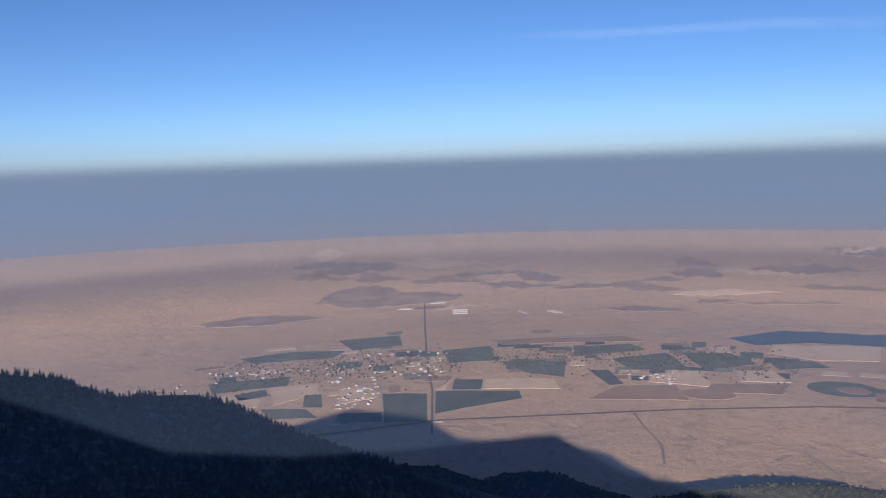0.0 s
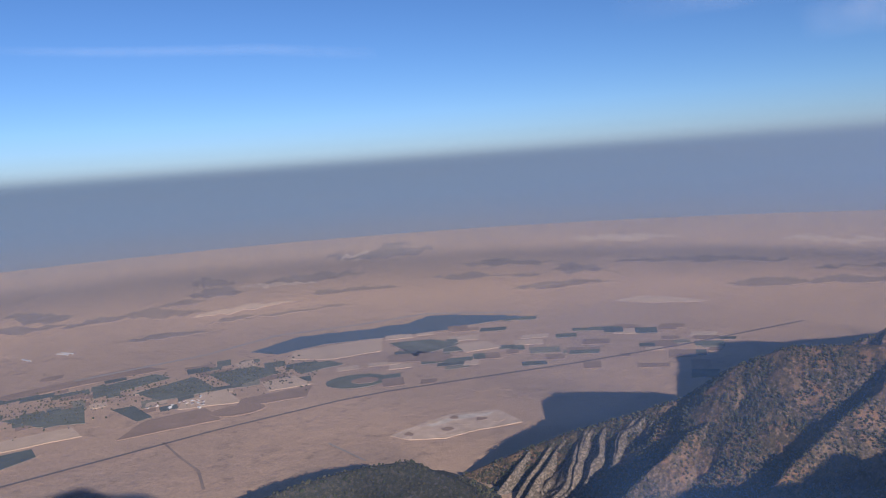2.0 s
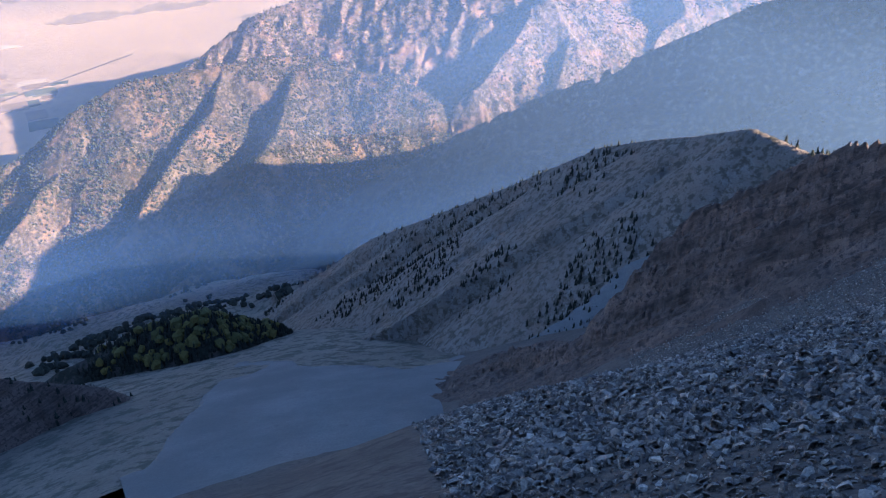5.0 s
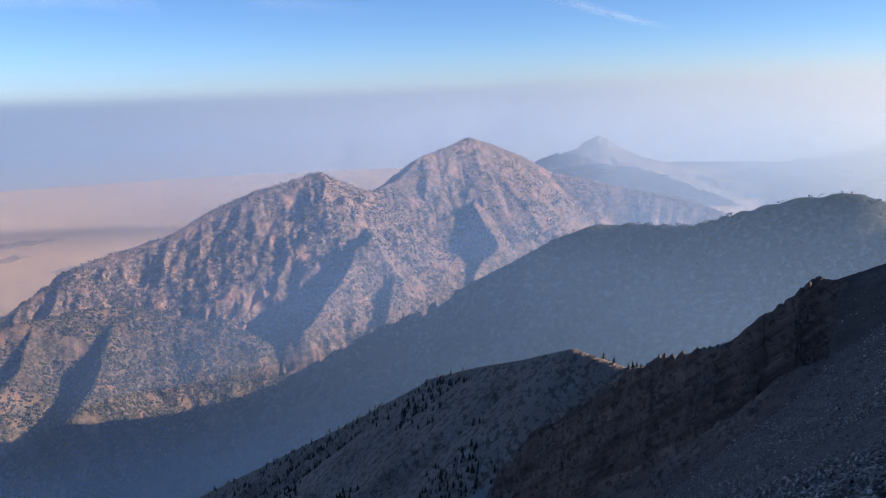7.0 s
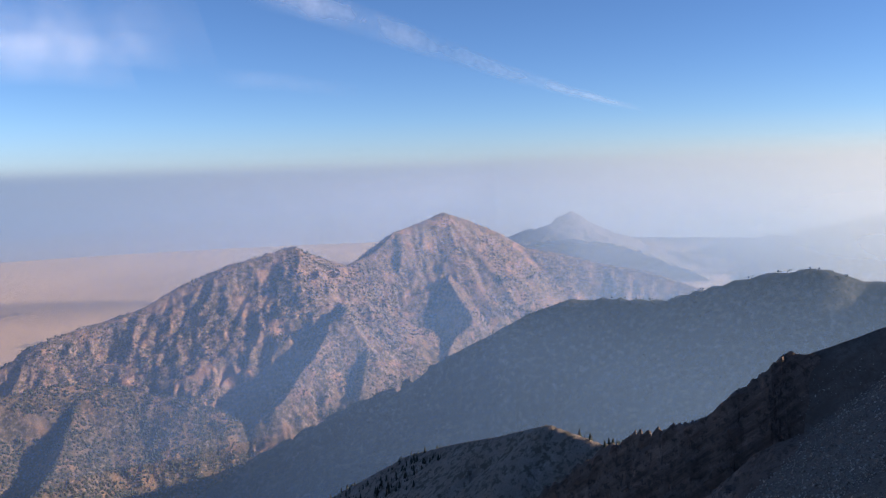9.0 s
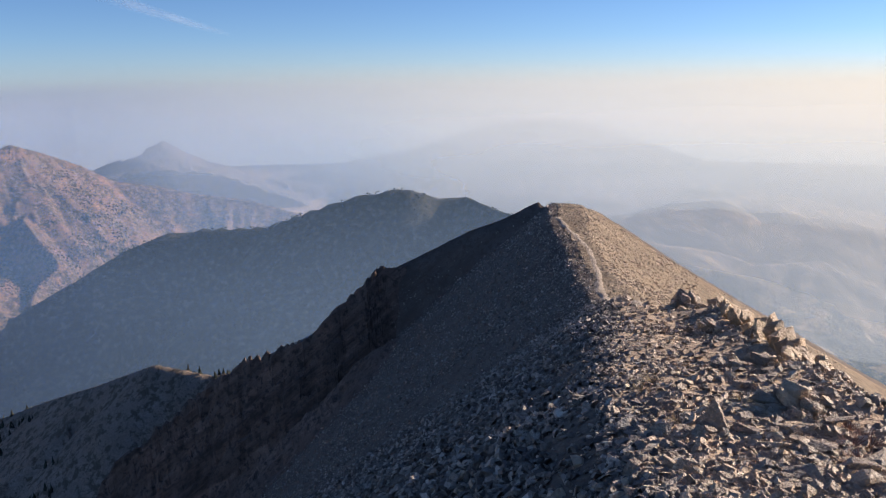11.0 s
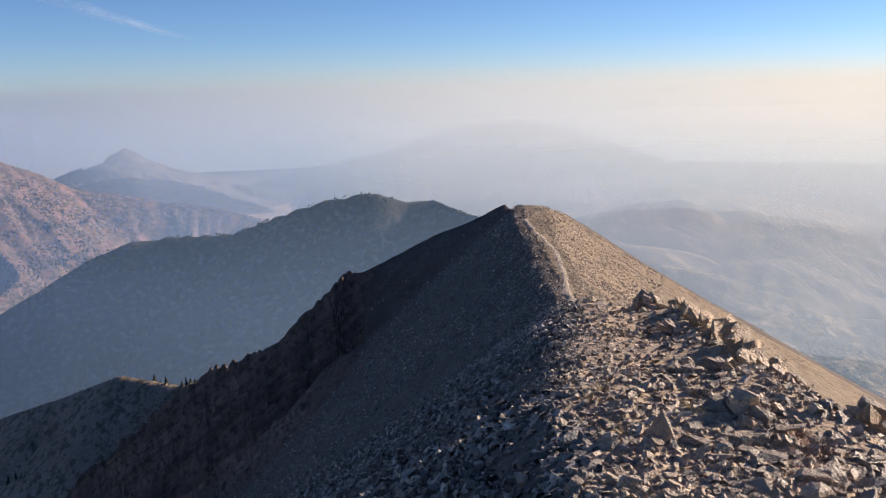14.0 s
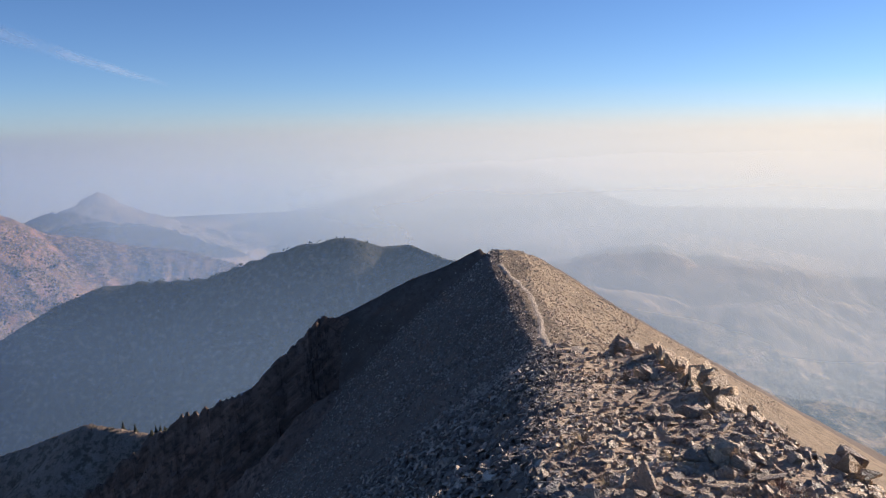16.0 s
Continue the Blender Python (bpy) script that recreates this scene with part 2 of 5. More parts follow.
SPUR_LAND = land("spur_slope", (0.40, 0.345, 0.29), (0.28, 0.24, 0.20), (0.38, 0.29, 0.22), (0.15, 0.125, 0.09), size=0.4, plants=0.6)
FOOT = land("canyon_slope", (0.40, 0.35, 0.30), (0.28, 0.24, 0.21), (0.40, 0.33, 0.25), (0.16, 0.15, 0.11), plants=0.6)
FAN = land("scree_fan", (0.31, 0.29, 0.265), (0.24, 0.225, 0.21), (0.29, 0.27, 0.245), (0.20, 0.185, 0.17), size=0.4, plants=0.1, bump=0.3)
TAN = land("grass_slope", (0.40, 0.31, 0.22), (0.30, 0.24, 0.18), (0.42, 0.32, 0.20), (0.14, 0.12, 0.07), size=0.5, plants=0.2, bump=0.4)
HILLS = land("smoky_hills", (0.28, 0.215, 0.15), (0.13, 0.115, 0.09), (0.44, 0.30, 0.165), (0.07, 0.07, 0.058), size=9.0, plants=0.9, bump=0.3, soil2=(0.17, 0.15, 0.12))
SLAB = land("pale_slabs", (0.34, 0.285, 0.23), (0.20, 0.17, 0.14), (0.25, 0.18, 0.12), (0.08, 0.072, 0.055), size=0.6, plants=0.8)
CLIFF = land("shale_ridge", (0.195, 0.158, 0.13), (0.095, 0.078, 0.066), (0.225, 0.18, 0.145), (0.105, 0.082, 0.068), size=0.12, plants=0.5, bump=0.6, strata=True, grit=0.75)
DUST = land("sunlit_crest_dust", (0.58, 0.45, 0.325), (0.42, 0.32, 0.235), (0.60, 0.46, 0.32), (0.32, 0.24, 0.175), size=0.05, plants=0.35, bump=0.5, grit=0.4)
GOLD = land("sunlit_golden_gravel", (0.40, 0.315, 0.22), (0.26, 0.20, 0.145), (0.42, 0.325, 0.22), (0.22, 0.17, 0.12), size=0.25, plants=0.75, bump=0.6, grit=0.7, soil2=(0.32, 0.245, 0.165))
RUST = land("rib_rock", (0.29, 0.195, 0.145), (0.06, 0.046, 0.04), (0.21, 0.15, 0.115), (0.075, 0.058, 0.05), size=0.14, plants=0.5, bump=0.8, strata=True, grit=0.6)

# ======== the ground ========
yaws = np.radians(np.arange(-180, 180, 0.5))
dists = np.geomspace(1250, 4640, 120)
RR, AA = np.meshgrid(dists, yaws, indexing="ij")
X, Y = -np.sin(AA) * RR, np.cos(AA) * RR
ground = new("ground", grid_mesh("ground", X, Y, plain(X, Y), wrap=True))
ground.data.materials.append(PLAIN)
tagged(ground, "wide dry tan valley floor with fields under smoke", "ground", kind="structure")

def canyon(x, y):
    """Foot slopes with knolls and draws."""
    far = np.hypot(x, y)
    return plain(x, y) + step(far, 1245, 1150) * (6 * (fbm(x / 60, y / 60, 4) - 0.6) + 75 * step(far, 300, 520) * (fbm(x / 170 + 3, y / 170, 4) - 0.52))


RR, AA = np.meshgrid(np.geomspace(140, 1260, 100), yaws, indexing="ij")
X, Y = -np.sin(AA) * RR, np.cos(AA) * RR
foot = new("mountain_foot", grid_mesh("mountain_foot", X, Y, canyon(X, Y), wrap=True))
foot.data.materials.append(FOOT)
tagged(foot, "dark wooded foot slopes and canyon floor", "slope", kind="structure")

FIELDS = {"mountain_foot": canyon}


def mountain(name, label, crests, yaw, dist, na, nr, mat, margin=25.0, **kw):
    """A mountain as one sheet over a sector of the plan."""
    a, r = np.radians(np.linspace(yaw[0], yaw[1], na)), np.geomspace(dist[0], dist[1], nr)
    RR, AA = np.meshgrid(r, a, indexing="ij")
    X, Y = -np.sin(AA) * RR, np.cos(AA) * RR
    Z, _ = tents(X, Y, crests, **kw)
    base = plain(X, Y)
    ob = new(name, grid_mesh(name, X, Y, np.maximum(Z, base - margin), Z > base - margin * 0.6))
    ob.data.materials.append(mat)
    FIELDS[name] = lambda x, y: tents(x, y, crests, **kw)[0]
    return tagged(ob, label, "mountain")


# wooded spur below the ridge
SPUR = [[0.72] + [spot(*p) for p in ((-116, -20, 225), (-108, -19.8, 240), (-104.7, -19.6, 248), (-102.5, -18.9, 254), (-101, -18.4, 259), (-97.5, -19.2, 275), (-94, -19.7, 294), (-90.5, -20.4, 316), (-84.5, -23.0, 352), (-78, -25.2, 390), (-73, -26.6, 425), (-65, -29.5, 480), (-60, -33, 520))]]
mountain("wooded_spur", "shaded wooded spur with a sunlit grassy top below the ridge", SPUR, (-130, -45), (150, 660), 400, 200, SPUR_LAND, steep=0.6, wave=20, gully=0.18, rough=2.0, seed=3.1)

RR, AA = np.meshgrid(np.linspace(105, 330, 120), np.radians(np.linspace(-97, -50, 150)), indexing="ij")
X, Y = -np.sin(AA) * RR, np.cos(AA) * RR
lay = np.maximum(plain(X, Y), FIELDS["wooded_spur"](X, Y))
brink = np.interp(np.degrees(AA), (-96, -93.3, -90.2, -86.4, -83, -75, -69, -65, -61, -57, -52), (-26.5, -27.8, -30.7, -33.4, -34.9, -35.7, -35.0, -34.2, -33.6, -36, -39)) + 1.2 * (fbm(X / 14, Y / 14, 4) - 0.5)
edge = 1.0 - 6 * step(np.degrees(np.arctan2(lay, RR)) - brink, -0.5, 0.4)
fan = new("scree_fan", grid_mesh("scree_fan", X, Y, lay + edge, edge > -4))
fan.data.materials.append(FAN)
tagged(fan, "pale grey scree fan on the cirque floor", "scree slope", kind="structure")

# buttress and wooded knoll in the cirque
mountain("rock_buttress", "brown broken rock buttress in the shaded cirque", [[0.7] + [spot(*p) for p in ((-20, -26.5, 260), (-30, -26.8, 257), (-35.4, -27.3, 254), (-38.4, -28.1, 254), (-41.5, -29.4, 251), (-46, -31.5, 248), (-50.7, -33.2, 245), (-56, -37, 242))]], (-62, -5), (160, 400), 300, 150, RUST, wave=9, gully=0.55, rough=6.5, seed=8.4, warp=12)
mountain("wooded_knoll", "dark wooded knoll with yellow aspens above a scree fan", [[0.6] + [spot(*p) for p in ((-48, -31.5, 347), (-54, -30.5, 335), (-58.8, -30.2, 326), (-62, -32.5, 319))]], (-72, -40), (236, 450), 220, 140, DARK_HILL, wave=14, gully=0.2, rough=2.5, seed=5.7)

# long shaded ridge
# second line: saddle hidden behind the knob, raised to shade spur and foothill
DARK = [[0.62] + [spot(*p) for p in ((-135, -13.5, 900), (-129.5, -11.0, 890), (-126, -9.1, 885), (-123.6, -7.9, 880), (-121.6, -8.0, 880), (-119.5, -7.3, 880), (-116.7, -7.6, 890), (-114.3, -8.1, 900), (-111.5, -9.0, 920), (-109.3, -9.7, 950), (-104.7, -9.6, 990), (-102.3, -9.8, 1000), (-99.9, -10.6, 1000), (-97, -12.1, 1000), (-94, -13.5, 1000), (-90, -15.5, 1025), (-85.8, -17.0, 1050), (-80, -19.5, 1090), (-72, -23.5, 1160), (-62, -27.8, 1260))], [0.8, (180, -150, -40), (240, -200, -52), (300, -250, -66), (440, -358, -96), (540, -430, -119), (640, -470, -128), (728, -484, -123)]]
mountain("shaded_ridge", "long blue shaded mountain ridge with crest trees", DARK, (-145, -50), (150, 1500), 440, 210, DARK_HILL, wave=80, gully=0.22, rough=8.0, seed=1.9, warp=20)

# fore hill, half in sun
FOREHILL = [
    [0.74] + [spot(*p) for p in ((-31, -24.5, 1480), (-33.6, -22.6, 1480), (-37.8, -21.3, 1480), (-42.3, -19.9, 1470), (-45.8, -19.0, 1460), (-49.8, -17.8, 1450), (-53.6, -15.5, 1440), (-57, -14.2, 1450), (-61, -13.9, 1480), (-67, -13.5, 1500), (-70.3, -13.7, 1500), (-72.7, -14.8, 1480), (-75.5, -15.4, 1450), (-77.5, -16.4, 1430), (-80, -18.5, 1420))],
    [0.8] + [spot(*p) for p in ((-54.6, -15.9, 1440), (-51.3, -19.5, 1345), (-47.4, -22.4, 1265), (-44, -26, 1180))],
    [0.85] + [spot(*p) for p in ((-63.6, -14.1, 1475), (-62.4, -16.6, 1375), (-58.6, -19.9, 1275), (-55.4, -23.5, 1180), (-52, -28, 1080))],
    [0.75] + [spot(*p) for p in ((-68.6, -14.4, 1480), (-66.8, -18.4, 1300), (-63.1, -22.9, 1149), (-60, -27, 1040))],
]
mountain("scrub_hill", "sunlit scrubby foothill with pale crags and dark shrubs", FOREHILL, (-92, -24), (860, 1900), 700, 240, FORE, wave=48, gully=0.12, rough=7.0, reach=90, seed=6.3, warp=18, flute=5.0)
slabs = []
random.seed(21)
for k in range(11):
    f = min(1, max(0, k / 10 + random.uniform(-0.085, 0.085)))
    yaw, el, r = np.interp(f, (0, 0.3, 0.65, 1), (-38.9, -42.6, -46.5, -50.6)), np.interp(f, (0, 0.3, 0.65, 1), (-21.05, -19.9, -18.95, -17.8)), 1466
    slabs.append([1.05 + 0.2 * (k % 3)] + [spot(*p) for p in ((yaw, el - 0.12, r), (yaw + 2.5 + random.uniform(-0.3, 0.3), el - 2.8 + random.uniform(-0.5, 0.1), r * 0.948), (yaw + 5.3 + random.uniform(-0.6, 0.6), el - 5.8 + random.uniform(-0.7, 0.2), r * 0.889), (yaw + 7, el - 7.6 - random.uniform(0.1, 0.6), r * 0.851))])
mountain("slab_crags", "pale tilted limestone slabs along the foothill edge", slabs, (-56, -30), (1150, 1520), 420, 170, SLAB, wave=26, gully=0.3, rough=26.0, reach=24, seed=5.2, warp=60)

# twin-peaked massif
PEAKS = [
    [0.72] + [spot(*p) for p in ((-45, -21.5, 1640), (-54, -18, 1700), (-58, -15.5, 1750), (-60.7, -13.9, 1780), (-63.7, -12.3, 1800), (-66.7, -10.6, 1820), (-69.6, -9.9, 1840), (-72.8, -9.1, 1850), (-75.5, -7.7, 1870), (-78.4, -6.6, 1880), (-81, -6.0, 1890), (-83, -5.45, 1900), (-84.7, -6.3, 1940), (-86.8, -7.0, 2040), (-88.7, -6.2, 2150), (-90.3, -4.7, 2250), (-92, -4.15, 2300), (-93.7, -3.4, 2350), (-95.6, -4.05, 2380), (-97.6, -4.9, 2400), (-99.6, -6.1, 2400), (-102.4, -6.6, 2400), (-104.7, -7.2, 2380), (-108.2, -7.8, 2350), (-111.6, -8.9, 2300), (-116, -11, 2250))],
    [0.85] + [spot(*p) for p in ((-83, -5.5, 1900), (-84.5, -7.9, 2096), (-86.4, -10.1, 1684), (-83.9, -13.8, 1523), (-80.9, -16.4, 1429))],
    [1.05] + [spot(*p) for p in ((-78.6, -7.2, 1865), (-77.4, -8.8, 2342), (-76.8, -10.8, 2309), (-75.3, -14.1, 2268))],
    [1.05] + [spot(*p) for p in ((-75, -8.4, 1850), (-74.1, -9.8, 2340), (-72.4, -12.6, 2297))],
    [0.9] + [spot(*p) for p in ((-86.4, -10.1, 1650), (-88.1, -12.9, 1598), (-87.5, -16, 1483))],
    [0.85] + [spot(*p) for p in ((-93.8, -3.6, 2350), (-94.8, -6.6, 2371), (-94.2, -8.2, 2072), (-95.5, -11.3, 1914), (-94, -13.5, 1748))],
    [0.85] + [spot(*p) for p in ((-99.6, -6.1, 2400), (-100.4, -6.9, 2459), (-100.1, -8, 2248), (-97.6, -10.1, 2078), (-95.7, -12.1, 1960))],
]
mountain("twin_peaks", "hazy sunlit rocky mountain with two summits", PEAKS, (-126, -36), (1280, 2900), 860, 290, MASSIF, wave=42, gully=0.10, rough=15.0, reach=120, seed=2.2, warp=22, flute=11.0, smooth_south=-140.0)

# farther mountains in the smoke
mountain("hazy_peak", "pale blue pointed peak dim in smoke", [[0.45] + [spot(*p) for p in ((-92, -8, 4050), (-96, -6.5, 4050), (-98.8, -5.1, 4050), (-100.8, -4.4, 4050), (-102.8, -3.5, 4050), (-104.8, -4.4, 4050), (-106.7, -5.2, 4050), (-109, -6.2, 4050), (-114, -7.0, 4050), (-122, -8.0, 4050))]], (-130, -85), (3820, 4880), 300, 90, FAR, wave=150, gully=0.25, rough=14.0, seed=4.4)
mountain("distant_range", "faint distant mountain range lost in smoke", [[0.4] + [spot(*p) for p in ((-108, -7, 4300), (-114, -5.6, 4300), (-120, -4.5, 4300), (-125, -2.9, 4300), (-129, -2.5, 4300), (-133, -3.0, 4300), (-138, -4.8, 4300), (-142, -6.0, 4300), (-150, -6.5, 4300), (-165, -6.8, 4300))]], (-175, -100), (3500, 4900), 300, 70, FAR, wave=140, gully=0.18, rough=10.0, seed=7.4)
mountain("hazy_hills", "low pale hills under thick sunlit smoke", [[0.35] + [spot(*p) for p in ((-126, -10, 3080), (-135.3, -8.8, 3080), (-140.2, -6.9, 3080), (-144, -7.4, 3080), (-148, -8.0, 3080), (-153.4, -9.0, 3080), (-162, -9.5, 3080), (-175, -10, 3080))], [0.3] + [spot(*p) for p in ((-128, -11.5, 1900), (-132, -10.8, 1900), (-137, -10.9, 1920), (-143.5, -12.2, 1850), (-150.7, -11.0, 2000), (-160, -12.5, 2000))]], (-185, -120), (1300, 3900), 420, 200, HILLS, wave=110, gully=0.06, rough=3.0, seed=9.2, warp=60)
mountain("grass_flank", "long tan grassy flank falling from the ridge", [[0.62] + [spot(*p) for p in ((-134, -11.4, 290), (-138.6, -12.8, 300), (-140.9, -13.9, 300), (-146, -16.3, 300), (-150.5, -18.5, 300), (-154.7, -20.4, 300), (-164, -26, 300), (-172, -32, 310))]], (-185, -125), (200, 620), 300, 140, TAN, wave=40, gully=0.06, rough=1.2, seed=3.3)

# unseen ridge added behind the summit, raised to shade the forest hill
mountain("back_ridge", "unseen dark ridge added behind the summit to cast shade", [[0.7, (-230, -30, 6), (-304, -44, 57), (-340, -50, 70), (-455, -78, 98), (-520, -90, 112), (-700, -120, 60)]], (70, 130), (235, 900), 160, 90, DARK_HILL, wave=30, gully=0.15, rough=4.0, seed=4.1)

# hills on the valley side
HILL = [[0.6] + [spot(*p) for p in ((60, -12, 760), (45, -11.0, 760), (30, -12.4, 750), (27, -13.1, 750), (25, -14.2, 750), (23, -14.9, 750), (20, -15.2, 750), (18, -15.4, 750), (16, -16.3, 750), (13.5, -17.7, 750), (9.9, -19.6, 755), (6.3, -21.3, 760), (2.7, -23.0, 765), (-2, -26, 770))]]
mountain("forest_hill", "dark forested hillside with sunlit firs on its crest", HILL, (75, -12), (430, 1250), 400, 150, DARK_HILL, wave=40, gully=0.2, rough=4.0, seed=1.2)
# shade is put into the dark slope colour: no ridge fully shadows these hills
mountain("shaded_foothill", "low foothills coloured dark to stand for the mountain's shadow", [[0.5] + [spot(*p) for p in ((9, -21.5, 1270), (5.9, -21.2, 1250), (1.3, -21.6, 1250), (-1.2, -22.8, 1230), (-4.1, -22.1, 1220), (-7.4, -22.1, 1210), (-9.5, -23.8, 1200), (-13, -24.5, 1250), (-17.3, -22.8, 1300), (-22.3, -21.9, 1330), (-26.5, -21.4, 1350), (-30, -21.3, 1350), (-32.7, -22.5, 1340), (-35, -24, 1330))]], (16, -42), (960, 1620), 360, 120, DARK_HILL, wave=45, gully=0.2, rough=5.0, seed=2.8)

# ======== the summit ridge ========
# unseen crest ends are raised: west to shade the forest hill, east the buttress
CREST = [(-700, -120, 60), (-520, -90, 112), (-455, -78, 98), (-340, -50, 70), (-304, -44, 57), (-230, -30, 8), (-160, -16, -4), (-90, 0, -8), (-30, 3, -3.6), (-3, 0.6, -1.75), (0, 0, -1.72), (3.1, -3.5, -2.2), (4.3, -4.4, -2.5), (7.15, -7.3, -3.6), (11.7, -11.9, -5.0), (15.5, -15.6, -6.3), (28.4, -28.1, -11.2), (42, -40.5, -16.0), (60, -53.5, -17.2), (78, -66, -17.3), (89, -75, -17.5), (104, -92, -22), (140, -125, -34), (190, -170, -48), (230, -205, -75)]
RIB = [tuple(np.add(spot(*p), (0, 0, 1.4 if p[0] < -112 else 0.9 if p[0] < -101 else -1.6))) for p in ((-128.6, -8.75, 117), (-123.6, -10.8, 117), (-120.7, -12.1, 117), (-118.2, -13.3, 117), (-117.3, -13.5, 117), (-116, -14.4, 116), (-113.9, -16.3, 115), (-111.4, -18.0, 115), (-108.1, -19.4, 118), (-105.7, -19.9, 122), (-100, -22.8, 128), (-97.8, -24.2, 130), (-94.5, -27.5, 132), (-92.9, -30.1, 136), (-91, -32.9, 142), (-87.5, -34.4, 150), (-84, -34.5, 165), (-80, -37.2, 172), (-75, -40.5, 178))]

# low rocky lip along the sunny edge of the crest: place and height
LIP = [(-math.sin(radians(yaw)) * dist, math.cos(radians(yaw)) * dist, high) for yaw, dist, high in ((-138.9, 23, 0.0), (-140.0, 20.5, 0.24), (-141.5, 17.5, 0.34), (-143.4, 13.8, 0.27), (-145.2, 10.5, 0.20), (-147.5, 8.0, 0.14), (-151, 6.6, 0.0))]


def crest_side(x, y):
    """How far a place lies to the sunny side of the crest line, in metres."""
    best, out = np.full(x.shape, 1e9), np.zeros(x.shape)
    for p, q in zip(CREST, CREST[1:]):
        dx, dy = q[0] - p[0], q[1] - p[1]
        n = math.hypot(dx, dy)
        t = np.clip(((x - p[0]) * dx + (y - p[1]) * dy) / (n * n), 0, 1)
        ex, ey = x - p[0] - t * dx, y - p[1] - t * dy
        d = np.hypot(ex, ey)
        m = d < best
        best, out = np.where(m, d, best), np.where(m, (ex * dy - ey * dx) / n, out)
    return out


def ridge_parts(x, y):
    """The summit ridge: a narrow top with steep scree on both sides, and a rock rib; height and how much it is rib."""
    best, off = np.full(x.shape, -1e9), crest_side(x, y)
    left = off < 0
    for p, q in zip(CREST, CREST[1:]):
        dx, dy = q[0] - p[0], q[1] - p[1]
        n = math.hypot(dx, dy)
        t = np.clip(((x - p[0]) * dx + (y - p[1]) * dy) / (n * n), 0, 1)
        d = np.hypot(x - p[0] - t * dx, y - p[1] - t * dy)
        edge = np.clip(0.12 + 0.03 * np.hypot(x, y), 0.15, 1.3)
        wide = edge + np.clip(off / 1.2, 0, 1) * np.maximum(1.5 + 1.6 * step(np.hypot(x, y), 80, 108) - edge, 0)
        e = np.sqrt(np.maximum(d - wide, 0) ** 2 + 0.06) - 0.245
        brow = 3 * np.log1p(np.exp(np.clip((e - 11) / 3, -30, 30)))
        fall = np.where(left, 0.77 * e + 0.21 * brow - 0.11 * e * e / (e + 130), 0.66 * (e - 0.22 * e * e / (e + 130)))
        best = np.maximum(best, p[2] + t * (q[2] - p[2]) - np.maximum(fall, 0) - 0.05 * np.minimum(d, wide))
    rib, close = np.full(x.shape, -1e9), np.full(x.shape, 1e9)
    for p, q in zip(RIB, RIB[1:]):
        dx, dy = q[0] - p[0], q[1] - p[1]
        n = math.hypot(dx, dy)
        t = np.clip(((x - p[0]) * dx + (y - p[1]) * dy) / (n * n), 0, 1)
        d = np.hypot(x - p[0] - t * dx, y - p[1] - t * dy)
        rib, close = np.maximum(rib, p[2] + t * (q[2] - p[2]) - 1.9 * (d - 0.25 * d * d / (d + 60))), np.minimum(close, d)
    crag = step(close + 26 * fbm(x / 13, y / 13, 3), 40, 22)
    best = np.maximum(best, rib)
    lip = np.zeros(x.shape)
    r = np.hypot(x, y)
    bearing = np.degrees(np.arctan2(-x, y))
    crag = crag * step(bearing, -121, -114)
    for p, q in zip(LIP, LIP[1:]):
        dx, dy = q[0] - p[0], q[1] - p[1]
        t = np.clip(((x - p[0]) * dx + (y - p[1]) * dy) / (dx * dx + dy * dy), 0, 1)
        d = np.hypot(x - p[0] - t * dx, y - p[1] - t * dy)
        lip = np.maximum(lip, (p[2] + t * (q[2] - p[2])) * np.exp(-(d / (0.03 * r + 0.25)) ** 2))
    best = best + lip * (0.55 + 0.9 * fbm(x / 0.8, y / 0.8, 3))
    best = best + 0.22 * step(r, 1.5, 6) * (fbm(x / 1.7, y / 1.7, 5) - 0.5)
    best = best + 0.9 * step(r, 14, 60) * (fbm(x / 9, y / 9, 4) - 0.5)
    down, across = x, 0.25 * x + 0.8 * y + best
    strata = fbm(across / 4.5 + 0.12 * down / 4.5, down / 34, 4, True) - 0.5
    return crag, best + crag * (1.6 * (fbm(x / 9, y / 9, 5, True) - 0.5) + 1.5 * strata * step(abs(rib - best) + 1, 0, 3) + 0.9 * (fbm(across / 1.5, down / 16, 3, True) - 0.5))


def ridge(x, y):
    return ridge_parts(x, y)[1]


a = np.concatenate([np.arange(-180, -162, 0.8), np.arange(-162, -70, 0.23), np.arange(-70, 180, 1.6)])
r = np.concatenate([np.linspace(0.01, 4, 24), np.geomspace(4.1, 330, 260)])
RR, AA = np.meshgrid(r, np.radians(a), indexing="ij")
X, Y = -np.sin(AA) * RR, np.cos(AA) * RR
crag, Z = ridge_parts(X, Y)
summit = new("summit_ridge", grid_mesh("summit_ridge", X, Y, np.maximum(Z - 3.0 * step(crag, 0.3, 0.6), -330), wrap=True))
summit.data.materials.append(CLIFF)
tagged(summit, "narrow rocky summit ridge of brown broken shale", "mountain ridge", kind="structure")

